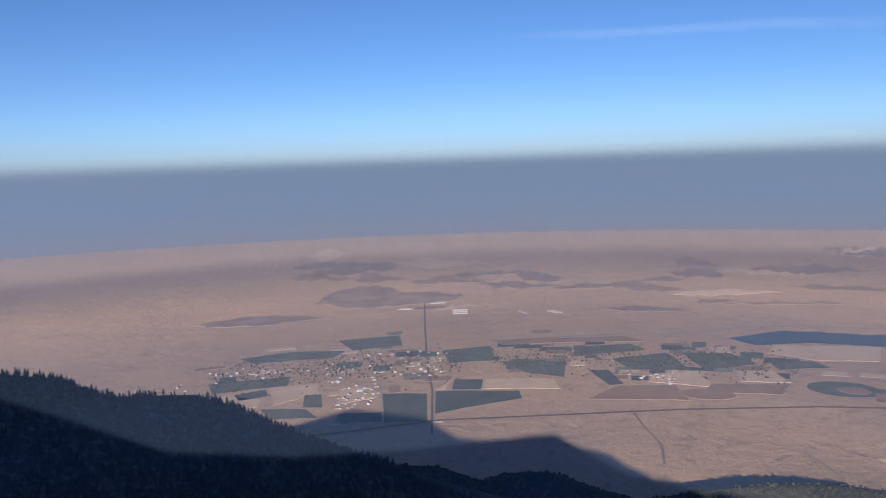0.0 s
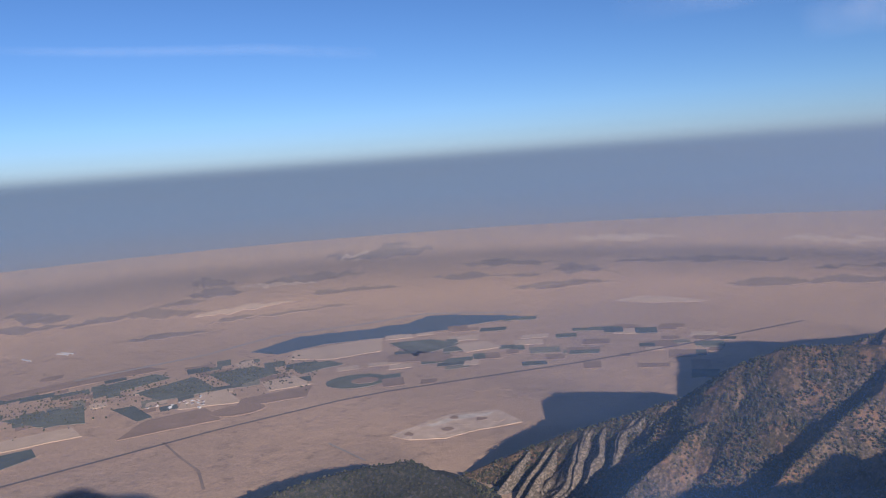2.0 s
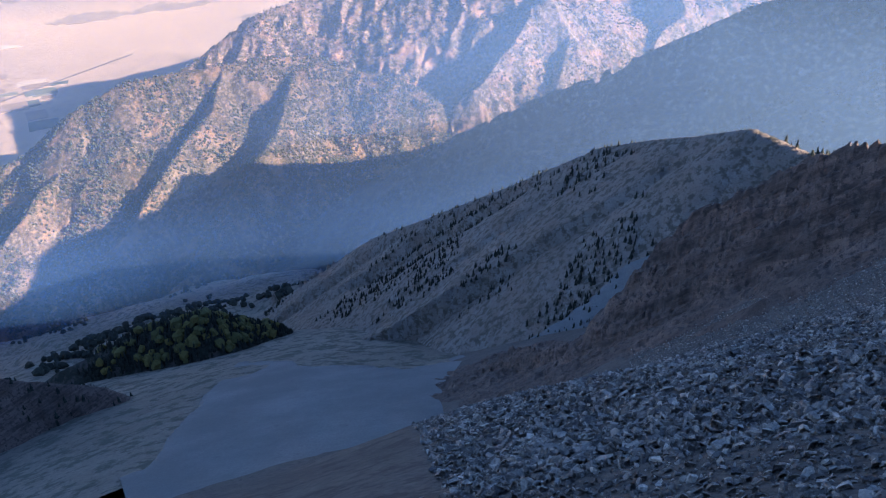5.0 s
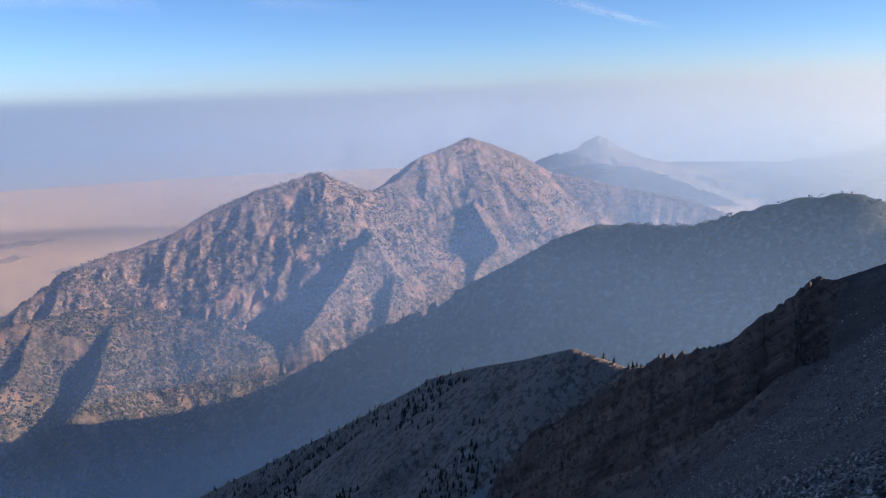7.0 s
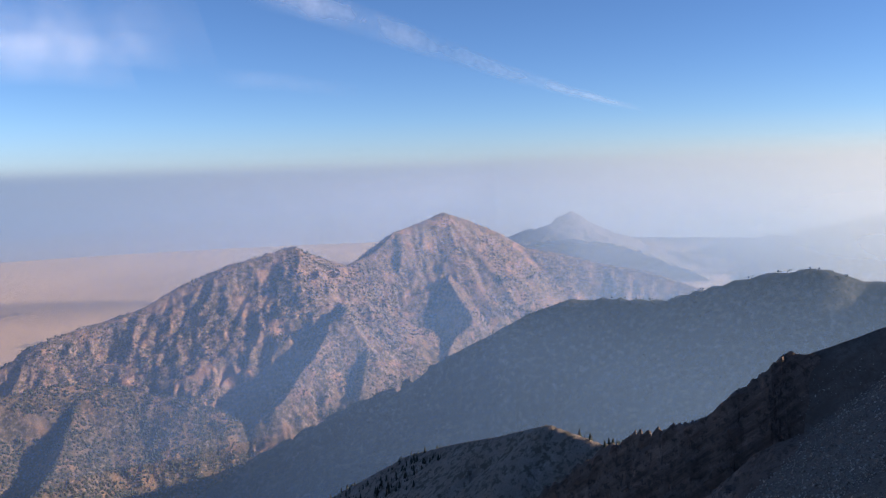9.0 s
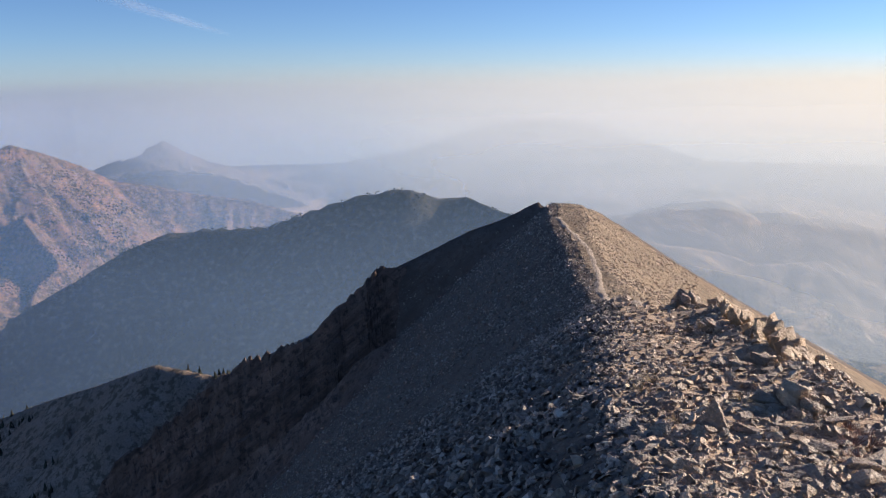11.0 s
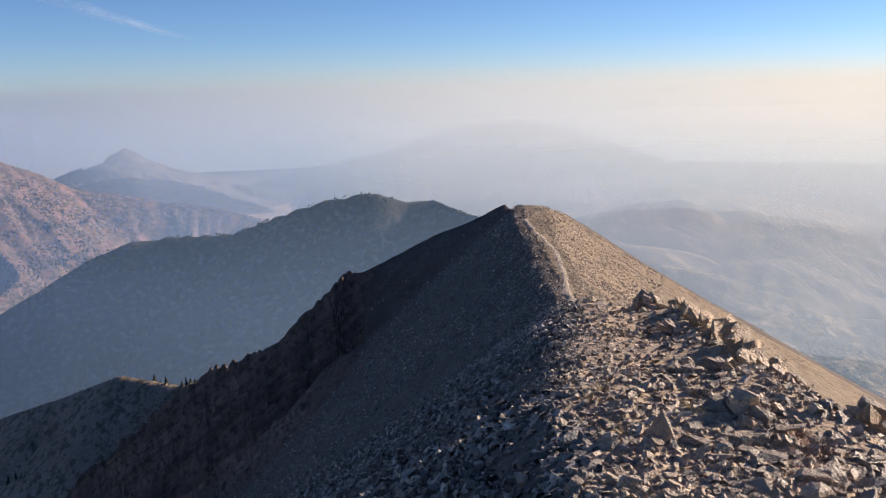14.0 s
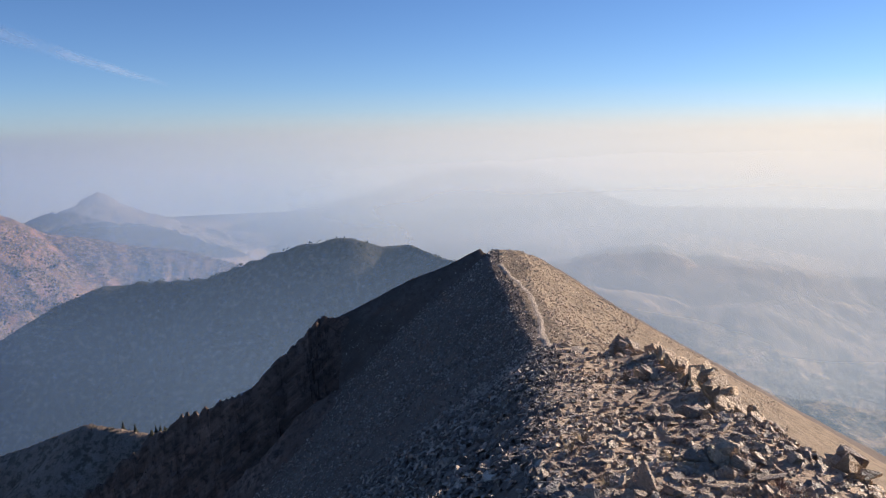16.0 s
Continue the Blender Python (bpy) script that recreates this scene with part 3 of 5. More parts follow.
# trodden dust on the crest and its sunny side, golden gravel farther along; both paler than the flank to carry sunlight
# in their colour
for name, label, (r0, r1), mat in (("crest_path", "pale tan dusty gravel, lightened for the sunny ridge crest", (0.6, 48), DUST), ("sunny_flank", "gravel coloured golden brown for the ridge's sunny side", (46, 135), GOLD)):
    RR, AA = np.meshgrid(r[(r > r0) & (r < r1)], np.radians(a[(a > -181) & (a < -100)]), indexing="ij")
    X, Y = -np.sin(AA) * RR, np.cos(AA) * RR
    side = crest_side(X, Y) + 0.5 * (fbm(X / 1.3, Y / 1.3, 4) - 0.5)
    bench = new(name, grid_mesh(name, X, Y, ridge(X, Y) + (0.02 if r0 < 1 else 0.06), side > (-0.35 if r0 < 1 else 0.1)))
    bench.data.materials.append(mat)
    tagged(bench, label, "path", kind="structure")

# bare rock of the rib, in tilted beds
RR, AA = np.meshgrid(np.linspace(34, 205, 210), np.radians(np.arange(-131, -75, 0.13)), indexing="ij")
X, Y = -np.sin(AA) * RR, np.cos(AA) * RR
crag, Z = ridge_parts(X, Y)
beds = (0.25 * X + 0.8 * Y + Z) / 3.6 + 1.6 * fbm(X / 26, Y / 26, 4)
ledge = 1 - abs(2 * (beds % 1.0) - 1)
small = 1 - abs(2 * ((beds * 3.1) % 1.0) - 1)
Z = Z + step(crag, 0.25, 0.7) * step(np.degrees(AA), -126.5, -121) * (0.1 + 1.5 * (ledge - 0.5) + 0.5 * (small - 0.5) + 2.0 * (fbm(X / 7, Y / 7, 5, True) - 0.5) + 1.2 * (fbm(X / 2.4, Y / 2.4, 3, True) - 0.5)) - 1.2 * step(crag, 0.35, 0.05)
rib = new("rock_rib", grid_mesh("rock_rib", X, Y, Z, crag > 0.2))
rib.data.materials.append(RUST)
rib.data.polygons.foreach_set("use_smooth", np.zeros(len(rib.data.polygons), dtype=bool))
tagged(rib, "rusty brown broken rock rib in tilted beds", "rock rib", kind="structure")

# ======== smoke ========
def set_density(ob, values):
    dense = ob.data.attributes.new("thickness", "FLOAT", "POINT")
    dense.data.foreach_set("value", values.astype(np.float32).ravel())


def relief(x, y):
    """The land's surface, for smoke that thins out toward it."""
    z = plain(x, y)
    for name in ("scrub_hill", "twin_peaks", "shaded_ridge"):
        z = np.maximum(z, FIELDS[name](x, y))
    return z


# four-sided curtains, each side slanting to the sun so that none is edge-on to it;
# half width, thickness above and low down, top, softness, rise from the ground, blueness
for half, alpha, deep, top, soft, span, blue in ((440, 0.22, 0.46, -70, 90, 230, 1.3), (1560, 0.26, 0.26, -60, 110, 250, 0.5), (2950, 0.28, 0.28, -60, 110, 280, 0.2)):
    corners = [spot(SUN_YAW + 90 * k, 0, half * math.sqrt(2)) for k in range(4)]
    plan = np.array([np.add(np.multiply(corners[k], 1 - f), np.multiply(corners[(k + 1) % 4], f))[:2] for k in range(4) for f in np.linspace(0, 1, 31)])
    zz = np.linspace(-690, top + soft, 34)
    ZZ, PX = np.meshgrid(zz, plan[:, 0], indexing="ij")
    _, PY = np.meshgrid(zz, plan[:, 1], indexing="ij")
    bearing = np.degrees(np.arctan2(-PX, PY))
    veil = new("smoke_veil", grid_mesh("smoke_veil", PX, PY, ZZ, wrap=True))
    veil.data.polygons.foreach_set("use_smooth", np.zeros(len(veil.data.polygons), dtype=bool))
    sunward = -(PX * math.sin(radians(SUN_YAW)) - PY * math.cos(radians(SUN_YAW))) / np.hypot(PX, PY)
    ground_z = relief(PX, PY) if half > 1000 else plain(PX, PY)
    thick = (alpha + (deep - alpha) * step(ZZ, -200, -330)) * step(ZZ, top + soft, top - soft) * np.clip((ZZ - ground_z) / (120 if half < 1000 else span), 0, 1)
    # thickness rises toward the sun as well, which brightens the haze there
    thick = thick * ((0.62 if half > 1500 else 0.55) + (0.38 if half > 1500 else 0.45) * step(sunward, -0.65, -0.1) + 0.6 * step(sunward, -0.3, 0.8))
    first = np.arange(len(plan)) // 31 == 0
    thick = thick * (1 - alpha * (1.0 if half > 1500 else 0.6) * step(bearing, -135, -98) * first[None, :])
    if half > 2000:
        thick = thick * (1 - step(bearing, -84, -62) * step(bearing, 80, 60))
    set_density(veil, thick)
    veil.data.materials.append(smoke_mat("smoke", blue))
    tagged(veil, "thin veil of wildfire smoke hanging over the valley", "smoke", kind="stuff")

# one flat sheet of haze before the sunlit mountains
FA, ZZ = np.radians(np.linspace(-124, -32, 120)), np.linspace(-640, 40, 60)
ZZ, FA = np.meshgrid(ZZ, FA, indexing="ij")
reach = 1150 / np.cos(FA + radians(75))
PX, PY, bearing = -np.sin(FA) * reach, np.cos(FA) * reach, np.degrees(FA)
sheet = new("smoke_veil", grid_mesh("smoke_veil", PX, PY, ZZ))
sheet.data.polygons.foreach_set("use_smooth", np.zeros(len(sheet.data.polygons), dtype=bool))
set_density(sheet, (0.12 + 0.18 * step(bearing, -60, -90)) * step(ZZ, 40, -160) * np.clip((ZZ - relief(PX, PY)) / 120, 0, 1) * step(bearing, -124, -112) * step(bearing, -32, -50))
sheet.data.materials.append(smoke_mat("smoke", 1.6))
tagged(sheet, "thin veil of wildfire smoke before the mountains", "smoke", kind="stuff")

# blue haze in the canyon
ZZ, FA = np.meshgrid(np.linspace(-520, -110, 50), np.radians(np.linspace(-97, -40, 90)), indexing="ij")
reach = 600 / np.cos(FA + radians(72))
PX, PY, bearing = -np.sin(FA) * reach, np.cos(FA) * reach, np.degrees(FA)
haze = new("smoke_veil", grid_mesh("smoke_veil", PX, PY, ZZ))
haze.data.polygons.foreach_set("use_smooth", np.zeros(len(haze.data.polygons), dtype=bool))
set_density(haze, 0.50 * step(ZZ, -215, -350) * np.clip((ZZ - np.maximum(relief(PX, PY), canyon(PX, PY))) / 70, 0, 1) * step(bearing, -97, -83) * step(bearing, -40, -50))
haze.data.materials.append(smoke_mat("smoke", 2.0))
tagged(haze, "thin blue veil of smoke over the canyon", "smoke", kind="stuff")

# the far smoke that closes the view: it emits its own light, brighter toward the sun, tan where the plain fades into it
m, n, l, bsdf = mat_new("glowing_smoke_bank")
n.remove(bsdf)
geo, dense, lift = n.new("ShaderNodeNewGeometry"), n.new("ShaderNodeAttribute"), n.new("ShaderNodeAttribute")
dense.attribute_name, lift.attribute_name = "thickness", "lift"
high = sunward_tone(n, l, geo, ((0.0, (0.148, 0.172, 0.19)), (0.235, (0.165, 0.187, 0.212)), (0.5, (0.215, 0.22, 0.222)), (0.65, (0.32, 0.30, 0.255)), (0.81, (0.46, 0.40, 0.305)), (0.9, (0.55, 0.45, 0.31))))
low = sunward_tone(n, l, geo, ((0.0, (0.20, 0.158, 0.128)), (0.235, (0.208, 0.17, 0.145)), (0.5, (0.23, 0.20, 0.17)), (0.65, (0.225, 0.22, 0.18)), (0.81, (0.26, 0.265, 0.21)), (0.9, (0.30, 0.30, 0.23))))
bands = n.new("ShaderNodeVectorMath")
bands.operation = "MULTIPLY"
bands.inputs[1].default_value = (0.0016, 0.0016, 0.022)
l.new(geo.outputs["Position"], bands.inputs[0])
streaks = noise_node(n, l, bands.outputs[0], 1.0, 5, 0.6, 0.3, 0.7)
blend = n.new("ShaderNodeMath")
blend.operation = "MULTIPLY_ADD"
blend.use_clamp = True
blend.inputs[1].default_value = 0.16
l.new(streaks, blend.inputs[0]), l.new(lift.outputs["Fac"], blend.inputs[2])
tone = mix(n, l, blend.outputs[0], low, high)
# emission stands in for sunlight scattered by the smoke
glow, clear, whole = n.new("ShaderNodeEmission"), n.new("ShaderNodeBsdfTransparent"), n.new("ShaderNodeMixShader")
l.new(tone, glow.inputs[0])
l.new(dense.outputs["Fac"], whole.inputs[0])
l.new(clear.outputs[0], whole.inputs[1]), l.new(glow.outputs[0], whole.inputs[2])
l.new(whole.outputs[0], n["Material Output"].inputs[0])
ZZ, AA = np.meshgrid(np.linspace(-690, 305, 120), np.radians(np.linspace(-180, 180, 241)[:-1]), indexing="ij")
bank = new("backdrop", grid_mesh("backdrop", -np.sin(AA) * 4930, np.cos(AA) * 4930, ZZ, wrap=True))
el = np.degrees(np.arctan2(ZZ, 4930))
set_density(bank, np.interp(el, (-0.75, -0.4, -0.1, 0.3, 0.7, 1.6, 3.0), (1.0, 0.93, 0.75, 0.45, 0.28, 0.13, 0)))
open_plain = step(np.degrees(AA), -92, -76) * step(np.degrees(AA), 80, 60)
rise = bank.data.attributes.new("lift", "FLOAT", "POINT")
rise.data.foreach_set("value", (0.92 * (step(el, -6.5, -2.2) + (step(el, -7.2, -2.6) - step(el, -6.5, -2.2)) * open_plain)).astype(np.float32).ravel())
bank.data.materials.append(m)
# a nearer bank, glowing too, before the peaks that lie toward the sun
ZZ, AA2 = np.meshgrid(np.linspace(-610, 100, 60), np.radians(np.linspace(-180, -84, 100)), indexing="ij")
far_r = np.minimum(2890 / np.cos(AA2 + radians(142.5)), 3800)
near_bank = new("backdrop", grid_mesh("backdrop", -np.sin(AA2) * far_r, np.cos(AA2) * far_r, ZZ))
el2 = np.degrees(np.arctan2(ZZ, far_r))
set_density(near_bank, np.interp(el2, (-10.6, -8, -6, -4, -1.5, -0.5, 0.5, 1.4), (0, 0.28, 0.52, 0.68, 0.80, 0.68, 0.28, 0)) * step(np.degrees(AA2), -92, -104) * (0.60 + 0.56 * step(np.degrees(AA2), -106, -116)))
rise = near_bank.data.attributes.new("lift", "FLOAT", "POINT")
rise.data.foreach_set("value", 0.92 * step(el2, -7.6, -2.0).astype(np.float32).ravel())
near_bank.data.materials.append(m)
# the smoke over the far plain, with the same glow
ZZ, AA3 = np.meshgrid(np.linspace(-640, 40, 70), np.radians(np.linspace(-93, 60, 160)), indexing="ij")
PX, PY, el3 = -np.sin(AA3) * 3500, np.cos(AA3) * 3500, np.degrees(np.arctan2(ZZ, 3500))
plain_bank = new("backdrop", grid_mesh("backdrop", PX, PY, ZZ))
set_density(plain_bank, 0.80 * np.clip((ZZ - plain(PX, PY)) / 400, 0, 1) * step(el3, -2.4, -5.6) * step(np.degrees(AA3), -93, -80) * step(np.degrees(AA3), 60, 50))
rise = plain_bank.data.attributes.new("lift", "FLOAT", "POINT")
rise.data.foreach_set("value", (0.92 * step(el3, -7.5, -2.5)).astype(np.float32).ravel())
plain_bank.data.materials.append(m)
tagged(plain_bank, "mauve glowing bank of smoke over the far plain", "smoke", kind="structure")
tagged(near_bank, "pale self-lit bank of smoke before the far range", "smoke", kind="structure")
tagged(bank, "far glowing bank of smoke along the horizon", "smoke", kind="structure")


def ribbon(name, label, points, dist, width, strength):
    """A cloud streak far off, along points of bearing and elevation."""
    rows, cols = 9 * (len(points) - 1) + 1, 9
    u = np.linspace(0, len(points) - 1, rows)
    yaw, el = np.interp(u, range(len(points)), [p[0] for p in points]), np.interp(u, range(len(points)), [p[1] for p in points])
    wide = np.interp(u, (0, len(points) - 1), width)
    v = np.linspace(-1, 1, cols)
    A, E = np.radians(yaw)[:, None] + np.radians(wide[:, None] * v * 0.3), np.radians(el[:, None] + wide[:, None] * v)
    ob = new(name, grid_mesh(name, -np.sin(A) * np.cos(E) * dist, np.cos(A) * np.cos(E) * dist, np.sin(E) * dist))
    across = ob.data.attributes.new("across", "FLOAT", "POINT")
    ends = np.minimum(1, np.minimum(u, (len(points) - 1) - u + 0.25)[:, None] * 1.2)
    across.data.foreach_set("value", ((1 - abs(v)[None, :] ** 1.5) * ends).astype(np.float32).ravel())
    m, n, l, bsdf = mat_new(name)
    n.remove(bsdf)
    att, geo = n.new("ShaderNodeAttribute"), n.new("ShaderNodeNewGeometry")
    att.attribute_name = "across"
    fluff = noise_node(n, l, geo.outputs["Position"], 0.0035, 5, 0.55, 0.2, 0.75)
    clear, whole = n.new("ShaderNodeBsdfTransparent"), n.new("ShaderNodeMixShader")
    white = two_sided(n, l, (0.85, 0.85, 0.85))
    l.new(times(n, l, times(n, l, att.outputs["Fac"], fluff), strength), whole.inputs[0])
    l.new(clear.outputs[0], whole.inputs[1]), l.new(white, whole.inputs[2])
    l.new(whole.outputs[0], n["Material Output"].inputs[0])
    ob.data.materials.append(m)
    return tagged(ob, label, "cloud", kind="stuff")


ribbon("contrail", "white spreading contrail across the blue sky", ((-80, 12.6), (-85.4, 11.0), (-90.8, 9.1), (-94.7, 7.7), (-98.6, 6.2), (-102.5, 4.9), (-107.6, 3.35)), 4700, (1.7, 0.2), 0.55)
ribbon("cirrus", "faint wisp of high cloud", ((-58, 6.5), (-62, 6.9), (-68, 7.2), (-73, 7.0)), 4750, (1.3, 1.9), 0.22)
ribbon("cirrus", "faint wisp of high cloud", ((-62, 9.0), (-66, 8.4), (-71, 8.2), (-76, 7.6)), 4800, (1.8, 1.3), 0.17)
ribbon("cirrus", "broad thin veil of high cloud", ((-46, 9.6), (-56, 10.2), (-66, 9.8), (-78, 9.2)), 4790, (2.0, 2.8), 0.16)
ribbon("cirrus", "faint wisp of high cloud", ((-78, 6.2), (-83, 5.9), (-88, 5.2)), 4750, (0.8, 0.6), 0.12)
ribbon("cirrus", "faint wisp of high cloud", ((-4, 8.2), (-12, 8.0), (-22, 7.9), (-30, 7.2)), 4780, (0.3, 0.5), 0.06)

# ======== valley: lake, fields, roads, village ========
def patch(name, label, corners, mat, lift=1.0, category="field"):
    """A flat piece of land on the valley floor, by bearings and distances."""
    bm = bmesh.new()
    ring = []
    for k, (yaw, dist) in enumerate(corners):
        yaw2, dist2 = corners[(k + 1) % len(corners)]
        for f in np.linspace(0, 1, 7)[:-1]:
            w = 0.0 if f == 0 else 1.0
            aa, rr = radians(yaw + f * (yaw2 - yaw)), dist + f * (dist2 - dist)
            jog = w * max(6, 0.07 * (rr - 2600)) * (random.random() - 0.5)
            x, y = -math.sin(aa) * (rr + jog), math.cos(aa) * (rr + jog)
            ring.append((x, y, float(plain(np.array(x), np.array(y)))))
    top = [bm.verts.new((x, y, z + lift)) for x, y, z in ring]
    low = [bm.verts.new((x, y, z - 2)) for x, y, z in ring]
    bm.faces.new(top)
    for k in range(len(ring)):
        bm.faces.new((top[k], low[k], low[k - 1], top[k - 1]))
    bmesh.ops.recalc_face_normals(bm, faces=bm.faces)
    me = bpy.data.meshes.new(name)
    bm.to_mesh(me)
    bm.free()
    me.materials.append(mat)
    return tagged(new(name, me), label, category)


def way(name, label, points, width, mat, lift=1.5):
    """A road or track as a strip on the valley floor."""
    pts = [Vector((-math.sin(radians(a)) * d, math.cos(radians(a)) * d, 0)) for a, d in points]
    co, faces = [], []
    fine = [p.lerp(q, f) for p, q in zip(pts, pts[1:]) for f in np.linspace(0, 1, 9)[:-1]] + [pts[-1]]
    for k, p in enumerate(fine):
        d = (fine[min(k + 1, len(fine) - 1)] - fine[max(k - 1, 0)]).normalized()
        for side in (-0.5, 0.5):
            x, y = p.x - d.y * side * width, p.y + d.x * side * width
            co.append((x, y, float(plain(np.array(x), np.array(y))) + lift))
        if k:
            faces.append((2 * k - 2, 2 * k - 1, 2 * k + 1, 2 * k))
    ob = new(name, soup_mesh(name, np.array(co), np.array(faces)))
    ob.data.materials.append(mat)
    return tagged(ob, label, "road", kind="structure")


PALE_SAGE = plain_mat("pale_sage", (0.37, 0.275, 0.20), vary=0.3, scale=0.01)
GREEN = plain_mat("crop_green", (0.19, 0.195, 0.145), vary=0.35, scale=0.02)
DEEP = plain_mat("crop_dark", (0.135, 0.145, 0.12), vary=0.3, scale=0.02)
STRAW = plain_mat("stubble", (0.62, 0.46, 0.31), vary=0.18, scale=0.02)
BROWN = plain_mat("tilled_soil", (0.36, 0.25, 0.17), vary=0.25, scale=0.02)
CHALK = plain_mat("pale_earth", (0.72, 0.54, 0.38), vary=0.35, scale=0.04)
ASPHALT = plain_mat("road_surface", (0.20, 0.165, 0.145), vary=0.2, scale=0.05)
GRAVEL = plain_mat("gravel_road", (0.42, 0.35, 0.28), vary=0.2, scale=0.05)
WATER, n, l, bsdf = mat_new("lake_water")
bsdf.inputs["Base Color"].default_value = (0.07, 0.095, 0.115, 1)
bsdf.inputs["Roughness"].default_value = 0.5

lake = patch("lake", "long blue reservoir beyond the farm fields", [(-19.5, 2740), (-23.0, 2900), (-27.1, 2905), (-30.8, 2950), (-32.4, 3060), (-37.7, 2990), (-39.3, 2930), (-36.5, 2880), (-33.6, 2790), (-29.5, 2745), (-24.6, 2735), (-21.3, 2660)], WATER, category="lake")
lake["kind"] = "structure"
for corners in (
    [(5.0, 2091), (1.75, 2071), (1.8, 1850), (5.0, 1854)], [(1.1, 2089), (-5.0, 2077), (-5.2, 2012), (1.2, 1900)], [(8.2, 1940), (5.1, 1931), (5.1, 1862), (8.6, 1880)],
    [(15.5, 2190), (13.3, 2217), (13.2, 2150), (15.2, 2130)], [(-0.3, 2198), (-2.4, 2190), (-2.2, 2097), (-0.1, 2100)], [(-10.0, 2288), (-11.4, 2291), (-12.5, 2152), (-11.5, 2137)],
):
    tagged(patch("dark_field", "dark green irrigated field on the valley floor", corners, DEEP), group="dark fields")
for corners in (
    [(17.2, 2330), (11.5, 2330), (11.8, 2235), (17.0, 2225)], [(13.8, 2038), (10.6, 2001), (9.8, 1925), (13.2, 1945)], [(10.6, 2127), (9.4, 2124), (9.4, 2004), (10.8, 2018)],
    [(-3.5, 2387), (-8.4, 2382), (-8.3, 2208), (-5.5, 2255)], [(-11.6, 2421), (-15.5, 2509), (-17.0, 2320), (-13.1, 2298)], [(-16.4, 2515), (-19.6, 2541), (-21.4, 2422), (-18.1, 2328)],
    [(-22.1, 2463), (-24.9, 2498), (-25.9, 2434), (-22.8, 2375)], [(-29.3, 2654), (-32.4, 2663), (-34.4, 2565), (-31.1, 2443)],
    [(15, 2600), (11, 2640), (7.5, 2600), (8.5, 2520), (14, 2520)], [(8, 2760), (3.6, 2790), (3.4, 2640), (7, 2600)], [(0.5, 2540), (-3, 2590), (-3.4, 2400), (0, 2380)], [(-9, 2560), (-13, 2620), (-14, 2540), (-9, 2440)],
):
    tagged(patch("green_field", "grey green crop field on the valley floor", corners, GREEN), group="green fields")
for corners in (
    [(-18.3, 2604), (-19.6, 2630), (-19.7, 2545), (-18.7, 2525)], [(-22.1, 2567), (-22.4, 2669), (-28.8, 2742), (-28.7, 2557), (-25.2, 2510)], [(-8.7, 2382), (-9.8, 2383), (-9.8, 2338), (-8.7, 2336)],
    [(17, 2215), (13.6, 2120), (14, 2060), (17.5, 2100)], [(13.0, 2225), (9.6, 2235), (9.6, 2135), (12.8, 2060)], [(7.9, 2170), (5.6, 2160), (5.4, 2060), (8.2, 2020)], [(0.0, 2190), (-0.2, 2195), (0.4, 2105), (1.0, 2105)], [(-2.6, 2195), (-7.5, 2195), (-8, 2100), (-2.4, 2100)],
    [(-14.5, 2260), (-17.6, 2300), (-18.5, 2160), (-14.2, 2180)], [(-20, 2330), (-22.3, 2365), (-23.5, 2250), (-20.4, 2230)], [(-34, 2560), (-36.2, 2590), (-37.5, 2490), (-34.8, 2450)],
):
    tagged(patch("stubble_field", "pale straw coloured stubble field", corners, STRAW), group="stubble fields")
for corners in ([(-12, 2130), (-16, 2160), (-17, 2030), (-10, 2010)], [(-30, 2560), (-34, 2420), (-33, 2360), (-29, 2400)], [(-18.5, 2190), (-23.5, 2230), (-23, 2130), (-18, 2110)], [(-3, 2660), (-12, 2760), (-14, 2660), (-4, 2600)]):
    tagged(patch("bare_field", "brown tilled field on the valley floor", corners, BROWN), group="bare fields")
DIM_SAGE = plain_mat("dim_sage", (0.36, 0.275, 0.215), vary=0.35, scale=0.012)
for corners in ([(9.6, 3440), (8.5, 3600), (5.2, 3710), (3.4, 3560), (1.0, 3560), (-1.2, 3470), (-0.6, 3400), (3.0, 3340), (7.2, 3330)], [(17.5, 3230), (14, 3290), (10.4, 3240), (9.2, 3170), (13, 3120), (17, 3150)], [(-5.0, 3800), (-5.8, 3860), (-8.4, 3740), (-8.0, 3690), (-5.6, 3700)], [(-15.5, 3820), (-17.5, 3900), (-19.6, 3800), (-17, 3740)], [(-26.5, 4150), (-29, 4290), (-32.5, 4330), (-33, 4220), (-29.5, 4120)]):
    tagged(patch("sage_flat", "dark sagebrush patch on the far valley floor", corners, DIM_SAGE, lift=1.0), category="scrubland", group="sage flats")
random.seed(31)
for k in range(46):
    yaw, dist, wide = random.uniform(-66, 14), random.uniform(3080, 4350), random.uniform(2.0, 8.0)
    deep, tilt = random.uniform(25, 120), random.uniform(-90, 90)
    mat, label = random.choice(((DIM_SAGE, "long dim strip of sage on the far plain"), (PALE_SAGE, "long brown strip of scrub on the far plain"), (PALE_SAGE, "long brown strip of scrub on the far plain"), (STRAW, "long pale strip of dry grass on the far plain")))
    if -40 < yaw < -15 and dist < 3250:
        continue
    ob = patch("far_strip", label, [(yaw, dist), (yaw - 0.4 * wide, dist - 0.5 * deep + 0.4 * tilt), (yaw - wide, dist + tilt), (yaw - 0.8 * wide, dist + 0.6 * deep + tilt), (yaw - 0.3 * wide, dist + deep + 0.3 * tilt)], mat, lift=0.6 + 0.01 * k, category="scrubland")
    ob["group"] = "far strips"
# small fields laid out on the square survey grid
random.seed(12)
